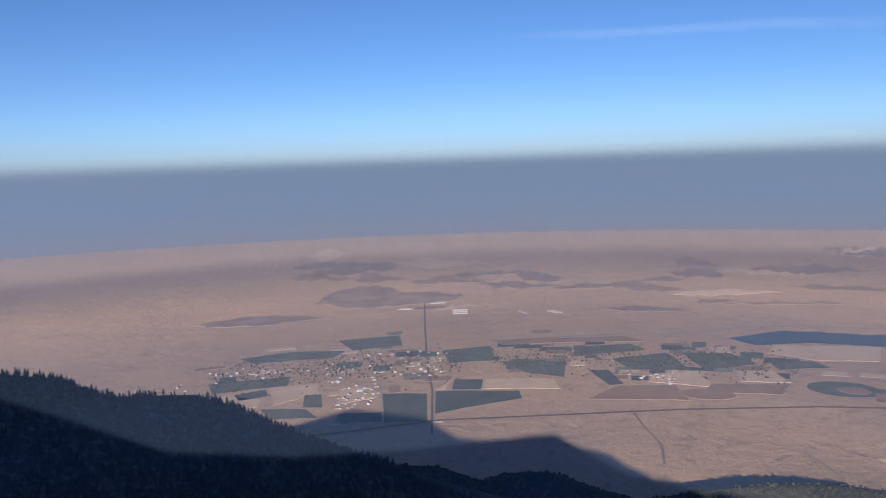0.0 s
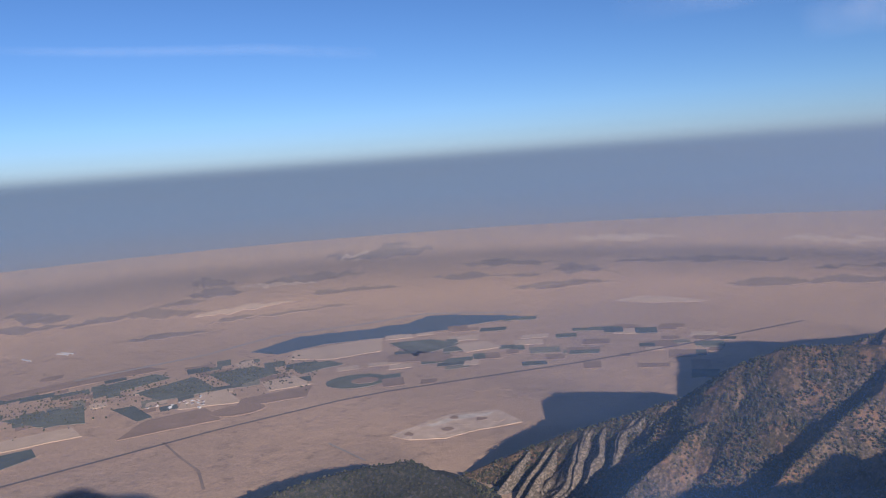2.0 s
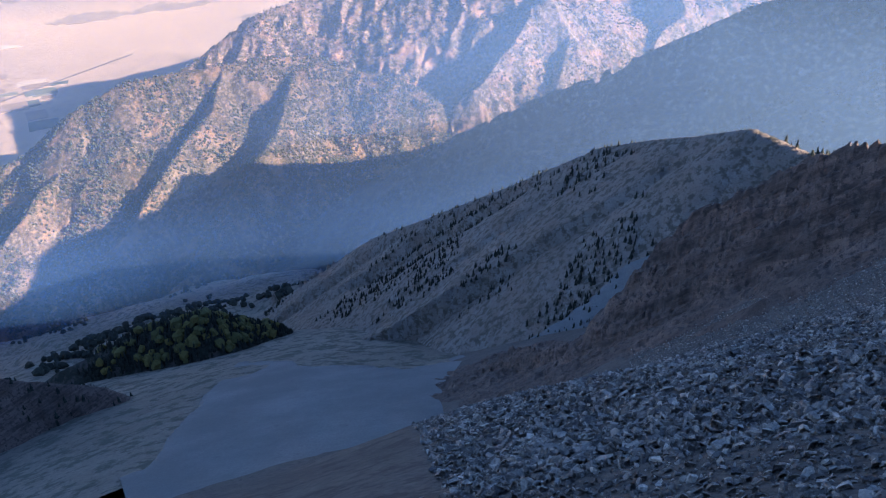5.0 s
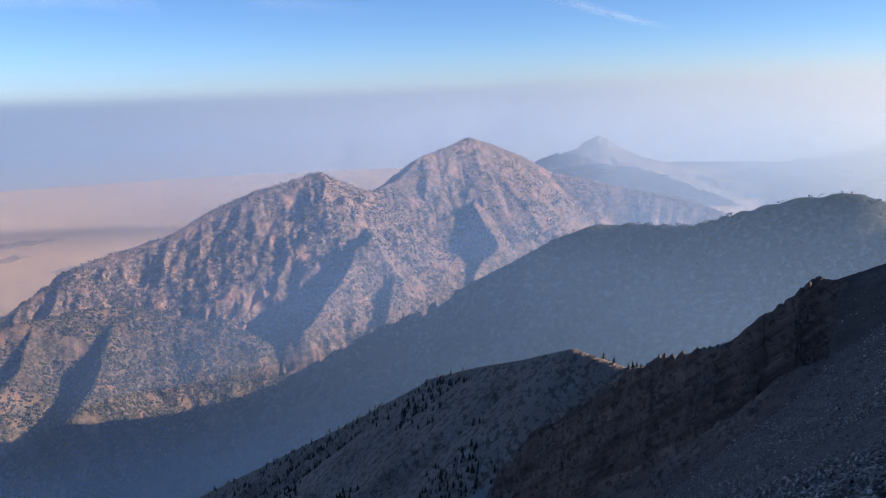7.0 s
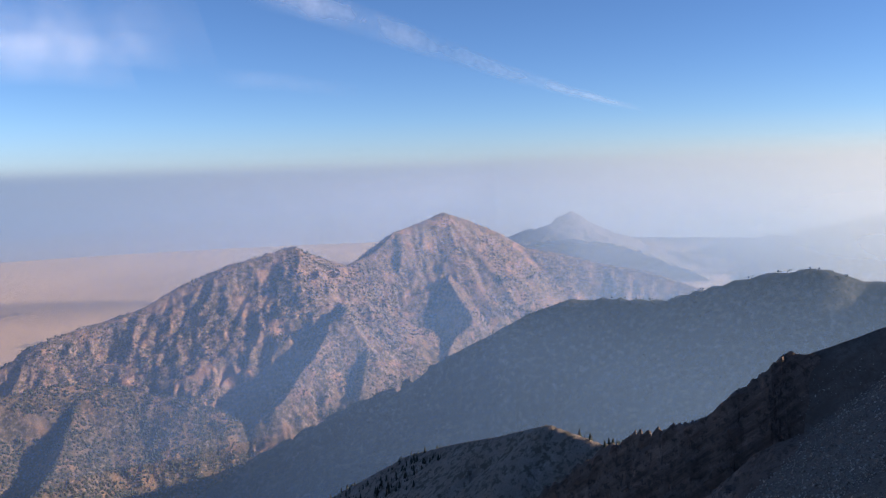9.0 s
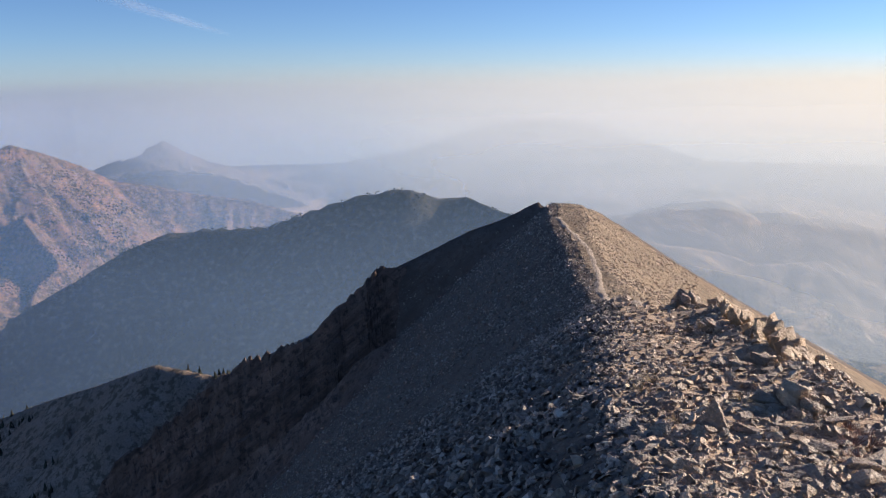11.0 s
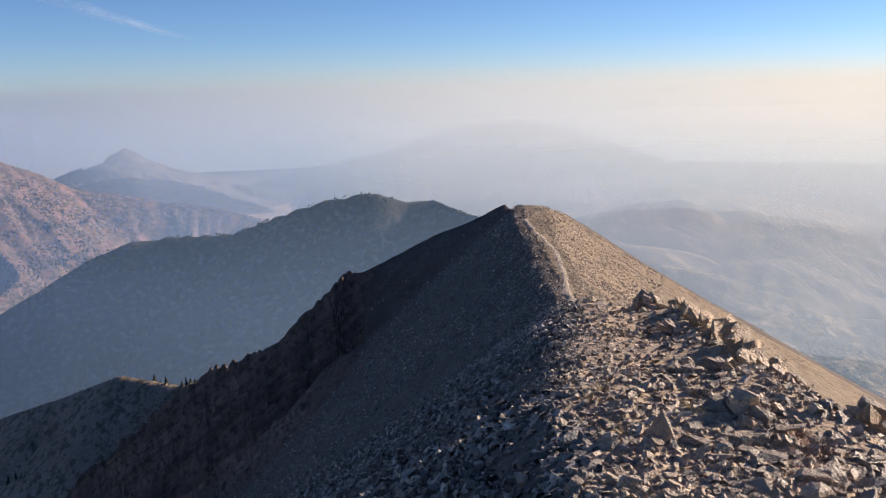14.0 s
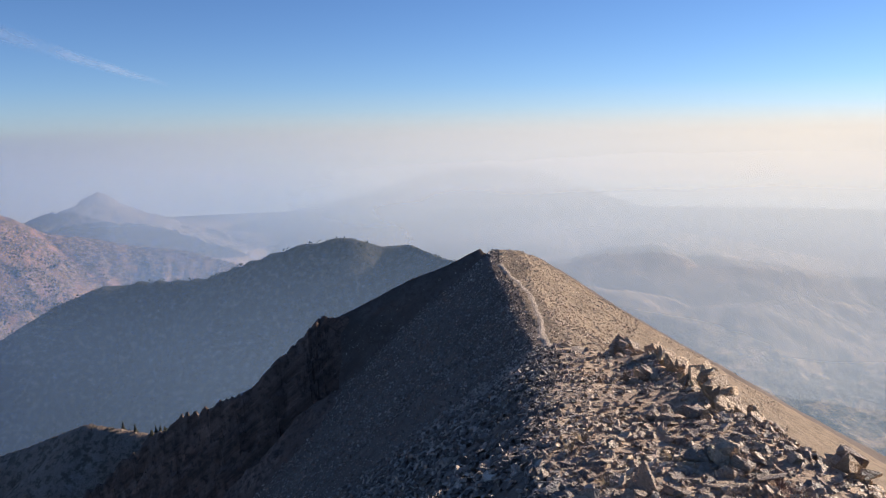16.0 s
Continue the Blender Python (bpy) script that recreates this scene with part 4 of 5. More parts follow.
PALE_GREEN = plain_mat("crop_pale", (0.30, 0.27, 0.19), vary=0.3, scale=0.03)
for k in range(150):
    if k < 60:
        yaw, dist = random.uniform(-36, -2), random.gauss(2430, 140)
    elif k < 84:
        yaw, dist = random.uniform(-1, 17), random.gauss(2330, 170)
    else:
        yaw, dist = random.uniform(-54, -30), random.gauss(2500, 160)
    if -28 < yaw < -18 and dist > 2600:
        continue
    mat, label = random.choice(((GREEN, "small grey green crop field on the plain"), (PALE_GREEN, "small pale olive field on the plain"), (STRAW, "small pale stubble field on the plain"), (BROWN, "small brown tilled field on the plain"), (BROWN, "small brown tilled field on the plain"), (DEEP, "small dark irrigated field on the plain")))
    wide, deep = random.uniform(0.7, 2.4), random.uniform(25, 75)
    slant = random.uniform(-0.15, 0.15)
    ob = patch("small_field", label, [(yaw, dist), (yaw + wide, dist - 6), (yaw + wide + slant, dist + deep), (yaw + slant, dist + deep + 4)], mat, lift=0.5 + 0.004 * k)
    ob["group"] = "patchwork fields"
patch("round_field", "round irrigated field with pale wheel rings", [(-26.7 - 2.25 * math.cos(k * math.pi / 9), 2228 + 70 * math.sin(k * math.pi / 9)) for k in range(18)], GREEN)
patch("round_track", "pale ring track inside a round field", [(-27.3 - 1.0 * math.cos(k * math.pi / 9), 2222 + 30 * math.sin(k * math.pi / 9)) for k in range(18)], BROWN, lift=1.8)
patch("oval_field", "faint dry round field of brown grass", [(-18.2 - 1.9 * math.cos(k * math.pi / 9), 2090 + 45 * math.sin(k * math.pi / 9)) for k in range(18)], BROWN, lift=1.4)
patch("gravel_pit", "pale dug gravel pit on the fan", [(-28.8, 1745), (-30.8, 1800), (-33.3, 1862), (-36.9, 1875), (-38.6, 1780), (-34.9, 1734), (-32.8, 1700), (-30.2, 1709)], CHALK, category="quarry")
for k, (yaw, dist) in enumerate(((-30.2, 1745), (-31.4, 1775), (-33.0, 1760), (-34.4, 1790), (-35.6, 1815), (-36.8, 1800), (-33.6, 1835), (-31.9, 1815))):
    patch("spoil_heap", "pale heap of gravel and earth in the pit", [(yaw + 0.5 * math.cos(j * math.pi / 4) * (0.7 + 0.5 * ((j * k) % 3) / 2), dist + 14 * math.sin(j * math.pi / 4) * (0.6 + 0.6 * ((j + k) % 3) / 2)) for j in range(8)], STRAW if k % 2 else BROWN, lift=1.3 + 0.06 * k, category="gravel heap")["group"] = "gravel heaps"
patch("pit_bench", "white scraped bench in the gravel pit", [(-31.5, 1800), (-34, 1850), (-36.6, 1860), (-36.2, 1835), (-33.5, 1815), (-32, 1780)], plain_mat("white_gravel", (0.82, 0.68, 0.52), vary=0.4, scale=0.06), lift=1.1, category="quarry")

way("highway", "straight dark highway across the valley", ((12, 1790), (0.8, 1850), (-8.3, 1880), (-16.4, 1950), (-25.3, 2055), (-28.9, 2094), (-35.1, 2153), (-42, 2250), (-50, 2450), (-58, 2800)), 11, ASPHALT)
way("farm_road", "straight dark road through the village", ((1.7, 3369), (1.7, 2749), (1.6, 2300), (1.35, 2106), (1.5, 1751)), 6, ASPHALT)
way("canal_track", "dark winding wash across the fan", ((-13.0, 1930), (-14.0, 1800), (-15.1, 1700), (-15.3, 1590)), 6, PALE_SAGE)
way("dirt_track", "pale dirt track toward the mountains", ((-24.3, 1743), (-26.9, 1610)), 6, GRAVEL)
way("shore_track", "pale sandy strip along the reservoir", ((-8, 2700), (-16.6, 2790), (-21.4, 2960), (-27.1, 3000), (-32.0, 3100), (-39, 3020)), 22, GRAVEL)
way("field_road", "gravel lane between the fields", ((5.05, 2300), (5.05, 1850)), 5, GRAVEL)
way("field_road", "gravel lane between the fields", ((17, 1900), (9, 1850), (1.5, 1840)), 5, GRAVEL)

# village houses and long barns
WALL = plain_mat("painted_wall", (0.48, 0.45, 0.42), vary=0.15, scale=0.5)
ROOFS = [plain_mat("metal_roof", (0.5, 0.5, 0.5), rough=0.5, vary=0.1, scale=0.5), plain_mat("shingle_roof", (0.16, 0.14, 0.14), vary=0.2, scale=0.5), plain_mat("brown_roof", (0.28, 0.19, 0.15), vary=0.2, scale=0.5)]


def part(name, bm, mat, parent, label=""):
    me = bpy.data.meshes.new(name)
    bm.to_mesh(me)
    bm.free()
    me.materials.append(mat)
    ob = new(name, me)
    ob.parent = parent
    if label:
        ob["label"] = label
    return ob


def house(name, label, category, wide, deep, high, rise, roof_mat):
    """A gabled building: walls and an overhanging roof."""
    top = tagged(new(name), label, category)
    bm = bmesh.new()
    ring = [(-wide / 2, -deep / 2), (wide / 2, -deep / 2), (wide / 2, deep / 2), (-wide / 2, deep / 2)]
    low, up = [bm.verts.new((x, y, -1)) for x, y in ring], [bm.verts.new((x, y, high)) for x, y in ring]
    ends = [bm.verts.new((-wide / 2, 0, high + rise)), bm.verts.new((wide / 2, 0, high + rise))]
    for k in range(4):
        bm.faces.new((low[k - 1], low[k], up[k], up[k - 1]))
    bm.faces.new((up[3], up[0], ends[0])), bm.faces.new((up[1], up[2], ends[1]))
    part("wall", bm, WALL, top)
    bm = bmesh.new()
    o, th = 0.6, 0.3
    for sgn in (-1, 1):
        q = [(-wide / 2 - o, sgn * (deep / 2 + o), high - 0.2), (wide / 2 + o, sgn * (deep / 2 + o), high - 0.2), (wide / 2 + o, 0, high + rise + 0.1), (-wide / 2 - o, 0, high + rise + 0.1)]
        a, b = [bm.verts.new(v) for v in q], [bm.verts.new((v[0], v[1], v[2] + th)) for v in q]
        bm.faces.new(a), bm.faces.new(b)
        for k in range(4):
            bm.faces.new((a[k - 1], a[k], b[k], b[k - 1]))
    bmesh.ops.recalc_face_normals(bm, faces=bm.faces)
    part("roof", bm, roof_mat, top)
    return top


def on_plain(yaw, dist, turn, size=1.0):
    a = radians(yaw)
    x, y = -math.sin(a) * dist, math.cos(a) * dist
    return pose(x, y, float(plain(np.array(x), np.array(y))), 0, 0, turn) @ Matrix.Scale(size, 4)


kinds = [house("house", "small white house with a pale metal roof in the village", "house", 9, 7, 3.2, 2.2, ROOFS[0]), house("house", "small house with a dark shingle roof in the village", "house", 10, 8, 3.2, 2.6, ROOFS[1]), house("house", "small house with a brown roof in the village", "house", 11, 7, 3.0, 2.2, ROOFS[2])]
random.seed(5)
spots = []
while len(spots) < 170:
    pick = random.random()
    if pick < 0.45:
        spots.append((random.uniform(0.2, 9), random.uniform(2230, 2540)))
    elif pick < 0.65:
        spots.append((random.uniform(10, 17), random.gauss(2400, 30)))
    elif pick < 0.80:
        spots.append((random.uniform(5.3, 8.6), random.uniform(1980, 2230)))
    elif pick < 0.92:
        spots.append((random.gauss(-14.6, 1.0), random.gauss(2230, 25)))
    else:
        spots.append((random.uniform(18, 24), random.gauss(2330, 40)))
for k, (yaw, dist) in enumerate(spots):
    m = on_plain(yaw, dist, random.choice((0, 90)) + random.uniform(-6, 6) - yaw, random.uniform(0.55, 1.05))
    if k < 3:
        kinds[k].matrix_world = m
    else:
        made = copy_thing(kinds[random.choice((0, 0, 1, 1, 2))], m)
        made.matrix_basis = m
for ob in [o for o in scene.objects if o.name.startswith("house")]:
    ob["group"] = "village houses"
barn = house("long_barn", "long low white livestock barn on the plain", "barn", 60, 5, 2.5, 1.2, ROOFS[0])
barn.matrix_world = on_plain(-0.85, 3172, 0)
for yaw, dist, turn in ((-0.85, 3205, 0), (-0.85, 3140, 0), (3.05, 3255, 2), (0.7, 3343, 3), (-7.5, 3143, -60), (-7.8, 3150, -60), (-5.4, 3139, -70), (8.5, 1860, 5), (6.9, 1790, -4), (1.0, 1838, 0)):
    small = 1.0 if dist > 3000 else 0.4
    made = copy_thing(barn, Matrix())
    made.matrix_basis = on_plain(yaw, dist, turn, small)
for ob in [o for o in scene.objects if o.name.startswith("long_barn")]:
    ob["group"] = "long barns"


# ======== trees ========
def spread(variants, co, size, turn=None, lean=None):
    """Copies of small triangle meshes at places, joined into one."""
    vs, fs, base = [], [], 0
    which = rng.integers(0, len(variants), len(co))
    for k, (v, f) in enumerate(variants):
        pick = np.nonzero(which == k)[0]
        if not len(pick):
            continue
        ang = rng.random(len(pick)) * 2 * np.pi if turn is None else turn[pick]
        c, s_ = np.cos(ang), np.sin(ang)
        R = np.zeros((len(pick), 3, 3))
        R[:, 0, 0], R[:, 0, 1], R[:, 1, 0], R[:, 1, 1], R[:, 2, 2] = c, -s_, s_, c, 1
        if lean is not None:
            R = lean[pick] @ R
        scale = np.atleast_2d(size[pick].T).T if size.ndim > 1 else size[pick][:, None]
        pts = np.einsum("nij,nvj->nvi", R, v[None] * scale[:, None, :]) + co[pick][:, None, :]
        vs.append(pts.reshape(-1, 3))
        fs.append((f[None] + base + (np.arange(len(pick)) * len(v))[:, None, None]).reshape(-1, 3))
        base += len(pick) * len(v)
    return np.concatenate(vs), np.concatenate(fs)


def fir(seed):
    """A small fir: three ragged skirts of boughs round a stem, one metre high."""
    g = np.random.default_rng(seed)
    v, f = [], []
    for z0, z1, rad in ((0.02, 0.5, 0.24), (0.28, 0.76, 0.18), (0.55, 1.0, 0.11)):
        k = len(v)
        for j in range(6):
            a = j * math.pi / 3 + g.random() * 0.5
            q = rad * g.uniform(0.65, 1.25)
            v.append((q * math.cos(a), q * math.sin(a), z0 + g.uniform(-0.05, 0.08)))
        v.append((g.uniform(-0.02, 0.02), g.uniform(-0.02, 0.02), z1))
        f += [(k + j, k + (j + 1) % 6, k + 6) for j in range(6)]
    return np.array(v), np.array(f)


def bush(seed):
    """A rounded ragged clump, one metre high."""
    g = np.random.default_rng(seed)
    v, f = [(0, 0, 1.0)], []
    for z, rad in ((0.7, 0.42), (0.25, 0.55)):
        for j in range(6):
            a = (j + 0.5 * (z < 0.5)) * math.pi / 3 + g.uniform(-0.2, 0.2)
            q = rad * g.uniform(0.7, 1.25)
            v.append((q * math.cos(a), q * math.sin(a), z * g.uniform(0.75, 1.2)))
    for j in range(6):
        k = (j + 1) % 6
        f += [(0, 1 + j, 1 + k), (1 + j, 7 + j, 1 + k), (1 + k, 7 + j, 7 + k)]
    return np.array(v), np.array(f)


def shrub(seed):
    """A small uneven clump for far slopes, one metre high."""
    g = np.random.default_rng(seed)
    v = [(g.uniform(-0.1, 0.1), g.uniform(-0.1, 0.1), 1.0), (0, 0, -0.1)]
    for j in range(5):
        a, q = j * 2 * math.pi / 5 + g.uniform(-0.3, 0.3), g.uniform(0.35, 0.7)
        v.append((q * math.cos(a), q * math.sin(a), g.uniform(0.3, 0.6)))
    return np.array(v), np.array([(0, 2 + j, 2 + (j + 1) % 5) for j in range(5)] + [(1, 2 + (j + 1) % 5, 2 + j) for j in range(5)])


FIRS, BUSHES, SHRUBS = [fir(k) for k in range(8)], [bush(k + 40) for k in range(6)], [shrub(k + 60) for k in range(8)]


def leaf_mat(name, color, other):
    m, n, l, bsdf = mat_new(name)
    geo = n.new("ShaderNodeNewGeometry")
    c = mix(n, l, geo.outputs["Random Per Island"], color, other)
    c = mix(n, l, times(n, l, noise_node(n, l, geo.outputs["Position"], 1.2, 3, 0.6), 0.5), c, tuple(0.5 * v for v in color))
    l.new(c, bsdf.inputs["Base Color"])
    bsdf.inputs["Roughness"].default_value = 0.9
    bsdf.inputs["Specular IOR Level"].default_value = 0.1
    return m


FIR = leaf_mat("fir_needles", (0.036, 0.040, 0.032), (0.068, 0.068, 0.05))
SCRUB = leaf_mat("scrub_leaves", (0.05, 0.06, 0.035), (0.10, 0.085, 0.05))
ASPEN = leaf_mat("aspen_leaves", (0.20, 0.16, 0.05), (0.12, 0.12, 0.05))


def wood(name, label, land_name, yaw, dist, count, high, variants, mat, keep=None, dense=0.5, scale=60.0, seed=0.0, sink=0.3):
    """Trees over a sector of a mountain, thicker in patches."""
    yy = np.radians(rng.uniform(min(yaw), max(yaw), count * 6))
    dd = rng.uniform(dist[0], dist[1], count * 6)
    x, y = -np.sin(yy) * dd, np.cos(yy) * dd
    z = FIELDS[land_name](x, y)
    ok = (z > plain(x, y) - 2) & (fbm(x / scale + seed, y / scale, 4) > 1 - dense + 0.12 * (rng.random(len(x)) - 0.5))
    if keep is not None:
        ok &= keep(x, y, z)
    co = np.stack([x, y, z - sink], -1)[ok][:count]
    h = rng.uniform(high[0], high[1], len(co))
    w = rng.uniform(0.8, 1.25, len(co)) * h
    v, f = spread(variants, co, np.stack([w, w, h], -1))
    ob = new(name, soup_mesh(name, v, f, smooth=False))
    ob.data.materials.append(mat)
    return tagged(ob, label, "trees", kind="stuff")


wood("fir_forest", "dense dark fir forest on the hillside", "forest_hill", (36, -6), (560, 900), 6500, (5, 9.5), FIRS, FIR, dense=0.7, seed=1)
wood("spur_firs", "scattered dark firs on the shaded spur", "wooded_spur", (-112, -50), (175, 520), 3600, (1.2, 3.2), FIRS, FIR, dense=0.44, scale=38, seed=2)
wood("knoll_firs", "dark firs in the shaded cirque", "wooded_knoll", (-68, -44), (270, 400), 1300, (2.5, 5.5), FIRS, FIR, dense=0.6, seed=3)
wood("knoll_aspens", "yellow aspens on the shaded knoll", "wooded_knoll", (-68, -46), (270, 370), 220, (2.5, 5), BUSHES, ASPEN, dense=0.45, seed=7)
wood("buttress_firs", "small firs along the broken buttress", "rock_buttress", (-60, -20), (205, 290), 320, (1.5, 3), FIRS, FIR, dense=0.45, seed=4)
wood("ridge_firs", "dark firs on the long shaded ridge", "shaded_ridge", (-128, -62), (760, 1040), 4000, (1.4, 2.8), SHRUBS, FIR, dense=0.5, seed=5)
wood("hill_scrub", "dark shrubs and junipers on the foothill", "scrub_hill", (-84, -32), (1050, 1520), 18000, (2.4, 5.2), SHRUBS, SCRUB, dense=0.62, scale=45, seed=6)
wood("mountain_scrub", "dark trees in the gullies of the mountain", "twin_peaks", (-104, -58), (1450, 2350), 12000, (2.5, 5), SHRUBS, SCRUB, keep=lambda x, y, z: z < -190 + 120 * fbm(x / 90, y / 90, 3), dense=0.52, scale=70, seed=8)
wood("foothill_scrub", "dark shrubs on the shaded foothills", "shaded_foothill", (12, -38), (1050, 1420), 3000, (3, 6), BUSHES, SCRUB, dense=0.65, seed=9)
wood("flank_tufts", "dry grass tufts and shrubs on the tan flank", "grass_flank", (-172, -136), (240, 420), 900, (0.5, 1.3), BUSHES, SCRUB, dense=0.5, scale=20, seed=10)
wood("canyon_wood", "dark trees filling the shaded canyon", "mountain_foot", (-100, -36), (420, 1250), 1900, (3, 6), BUSHES, FIR, dense=0.55, scale=90, seed=12)
n_town = 700
yy, dd = np.radians(np.concatenate([rng.uniform(-1, 17, n_town), rng.uniform(-24, -3, n_town)])), np.concatenate([rng.normal(2390, 90, n_town), rng.normal(2440, 90, n_town)])
v, f = spread(BUSHES, np.stack([-np.sin(yy) * dd, np.cos(yy) * dd, np.full(2 * n_town, FLOOR)], -1), rng.uniform(3, 6.5, 2 * n_town))
town_trees = new("village_trees", soup_mesh("village_trees", v, f, smooth=False))
town_trees.data.materials.append(SCRUB)
tagged(town_trees, "dark shade trees among the village houses", "trees", kind="stuff")

# ======== loose rock on the ridge ========
def shale(seed, thick=0.22, corners=0):
    """A broken slab, about one metre across."""
    g = np.random.default_rng(seed)
    k = corners or int(g.integers(5, 8))
    a = np.sort((np.arange(k) + g.uniform(-0.35, 0.35, k)) * 2 * np.pi / k)
    rad, t = g.uniform(0.32, 0.58, k), thick * g.uniform(0.6, 1.5)
    inset, tilt = g.uniform(0.72, 0.98, k), g.uniform(-0.25, 0.25, 2)
    low = np.stack([rad * np.cos(a), 0.75 * rad * np.sin(a), g.uniform(-0.05, 0.05, k) - t / 2], -1)
    up = np.stack([inset * rad * np.cos(a + 0.08), 0.75 * inset * rad * np.sin(a + 0.08), np.full(k, t / 2)], -1)
    up[:, 2] += tilt[0] * up[:, 0] + tilt[1] * up[:, 1]
    f = [(k, k + j, k + j + 1) for j in range(1, k - 1)]
    for j in range(k):
        q = (j + 1) % k
        f += [(j, q, k + q), (j, k + q, k + j)]
    return np.concatenate([low, up]), np.array(f)


SLABS = [shale(k, 0.10 + 0.035 * (k % 5)) for k in range(14)]
SHARDS = [shale(80 + k, 0.2 + 0.05 * (k % 4), 3) for k in range(10)]
CHIPS = [shale(50 + k, 0.14 + 0.04 * (k % 5), 4) for k in range(10)]


def rock_mat(name, dark, mid, warm, by_object=False):
    m, n, l, bsdf = mat_new(name)
    geo = n.new("ShaderNodeNewGeometry")
    chance = n.new("ShaderNodeObjectInfo").outputs["Random"] if by_object else geo.outputs["Random Per Island"]
    ramp = n.new("ShaderNodeValToRGB")
    e = ramp.color_ramp.elements
    e[0].color, e[1].color = (*dark, 1), (*warm, 1)
    e.new(0.55).color = (*mid, 1)
    e.new(0.85).color = (*(0.8 * c for c in warm), 1)
    l.new(chance, ramp.inputs[0])
    stain = noise_node(n, l, geo.outputs["Position"], 5.0, 6, 0.65, 0.38, 0.62)
    grain = noise_node(n, l, geo.outputs["Position"], 45.0, 5, 0.7, 0.3, 0.7)
    c = mix(n, l, times(n, l, stain, 0.28), ramp.outputs[0], tuple(0.55 * v for v in dark))
    c = mix(n, l, times(n, l, grain, 0.3), c, tuple(0.7 * v for v in mid))
    l.new(c, bsdf.inputs["Base Color"])
    bsdf.inputs["Roughness"].default_value = 0.58
    bsdf.inputs["Specular IOR Level"].default_value = 0.5
    b0, b = n.new("ShaderNodeBump"), n.new("ShaderNodeBump")
    b0.inputs["Strength"].default_value, b0.inputs["Distance"].default_value = 0.8, 0.09
    b.inputs["Strength"].default_value, b.inputs["Distance"].default_value = 0.6, 0.02
    l.new(stain, b0.inputs["Height"]), l.new(grain, b.inputs["Height"])
    l.new(b0.outputs[0], b.inputs["Normal"])
    l.new(b.outputs[0], bsdf.inputs["Normal"])
    return m


# shale in two tones, sun and shade put into colour: dark flank, pale crest
ROCK = rock_mat("shaded_broken_shale", (0.115, 0.095, 0.08), (0.38, 0.32, 0.265), (0.88, 0.76, 0.63))
PALE_ROCK = rock_mat("sunlit_weathered_shale", (0.34, 0.265, 0.20), (0.68, 0.53, 0.385), (0.97, 0.78, 0.55))
STONE = rock_mat("loose_stone", (0.32, 0.25, 0.185), (0.58, 0.44, 0.31), (0.86, 0.67, 0.45), True)
AMBER = rock_mat("amber_slab", (0.48, 0.33, 0.19), (0.70, 0.485, 0.265), (0.84, 0.585, 0.32), True)

TRAIL = [(-137.0, 35), (-136.3, 38), (-135.4, 42), (-134.6, 52), (-133.1, 62), (-132.9, 71), (-132.3, 81), (-131.0, 93), (-130.0, 103)]
trail_xy = np.array([(-math.sin(radians(a)) * d, math.cos(radians(a)) * d) for a, d in TRAIL])


def off_trail(x, y):
    best = np.full(x.shape, 1e9)
    for p, q in zip(trail_xy, trail_xy[1:]):
        d = q - p
        t = np.clip(((x - p[0]) * d[0] + (y - p[1]) * d[1]) / (d @ d), 0, 1)
        best = np.minimum(best, np.hypot(x - p[0] - t * d[0], y - p[1] - t * d[1]))
    return best


def leaning(count, spread_deg, x=None, y=None):
    """Random tilts, laid to the slope where places are given."""
    ax, ay = np.radians(rng.normal(0, spread_deg, count)), np.radians(rng.normal(0, spread_deg, count))
    if x is not None:
        e = 0.5
        gx, gy = (ridge(x + e, y) - ridge(x - e, y)) / (2 * e), (ridge(x, y + e) - ridge(x, y - e)) / (2 * e)
        ax, ay = ax + np.arctan(gy), ay - np.arctan(gx)
    R = np.zeros((count, 3, 3))
    ca, sa, cb, sb = np.cos(ax), np.sin(ax), np.cos(ay), np.sin(ay)
    R[:, 0, 0], R[:, 0, 2], R[:, 1, 0], R[:, 1, 1], R[:, 1, 2] = cb, sb, sa * sb, ca, -sa * cb
    R[:, 2, 0], R[:, 2, 1], R[:, 2, 2] = -ca * sb, sa, ca * cb
    return R


def scree(count, yaw, dist, size, lean, clear=0.0, power=1.0, shapes=None, sunny=None):
    yy = np.radians(rng.uniform(yaw[0], yaw[1], count))
    dd = dist[0] * (dist[1] / dist[0]) ** (rng.random(count) ** power)
    x, y = -np.sin(yy) * dd, np.cos(yy) * dd
    ok = (off_trail(x, y) > clear * (0.5 + rng.random(count))) & (ridge_parts(x, y)[0] < 0.3 + 0.3 * rng.random(count))
    x, y = x[ok], y[ok]
    s_ = size[0] * (size[1] / size[0]) ** (rng.random(len(x)) ** 1.8)
    z, far, e = ridge(x, y), (np.hypot(x, y) > 60) & (np.arctan2(-x, y) > radians(-129.1)), 1.3
    xf, yf, low = x[far], y[far], z[far]
    for dx, dy in ((e, 0), (0, e), (e, e), (e, -e)):
        low = np.minimum(low, 0.5 * (ridge(xf + dx, yf + dy) + ridge(xf - dx, yf - dy)))
    z[far] = np.where(z[far] - low > 0.3, low, z[far])
    co = np.stack([x, y, z + 0.16 * s_], -1)
    if sunny is not None:
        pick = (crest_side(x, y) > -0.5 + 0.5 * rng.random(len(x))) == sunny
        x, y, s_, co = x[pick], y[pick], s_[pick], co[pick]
    dims = s_[:, None] * np.stack([np.ones(len(x)), rng.uniform(0.6, 1.0, len(x)), rng.uniform(0.7, 1.4, len(x))], -1)
    return spread(shapes or SLABS, co, dims, lean=leaning(len(x), lean, x, y))


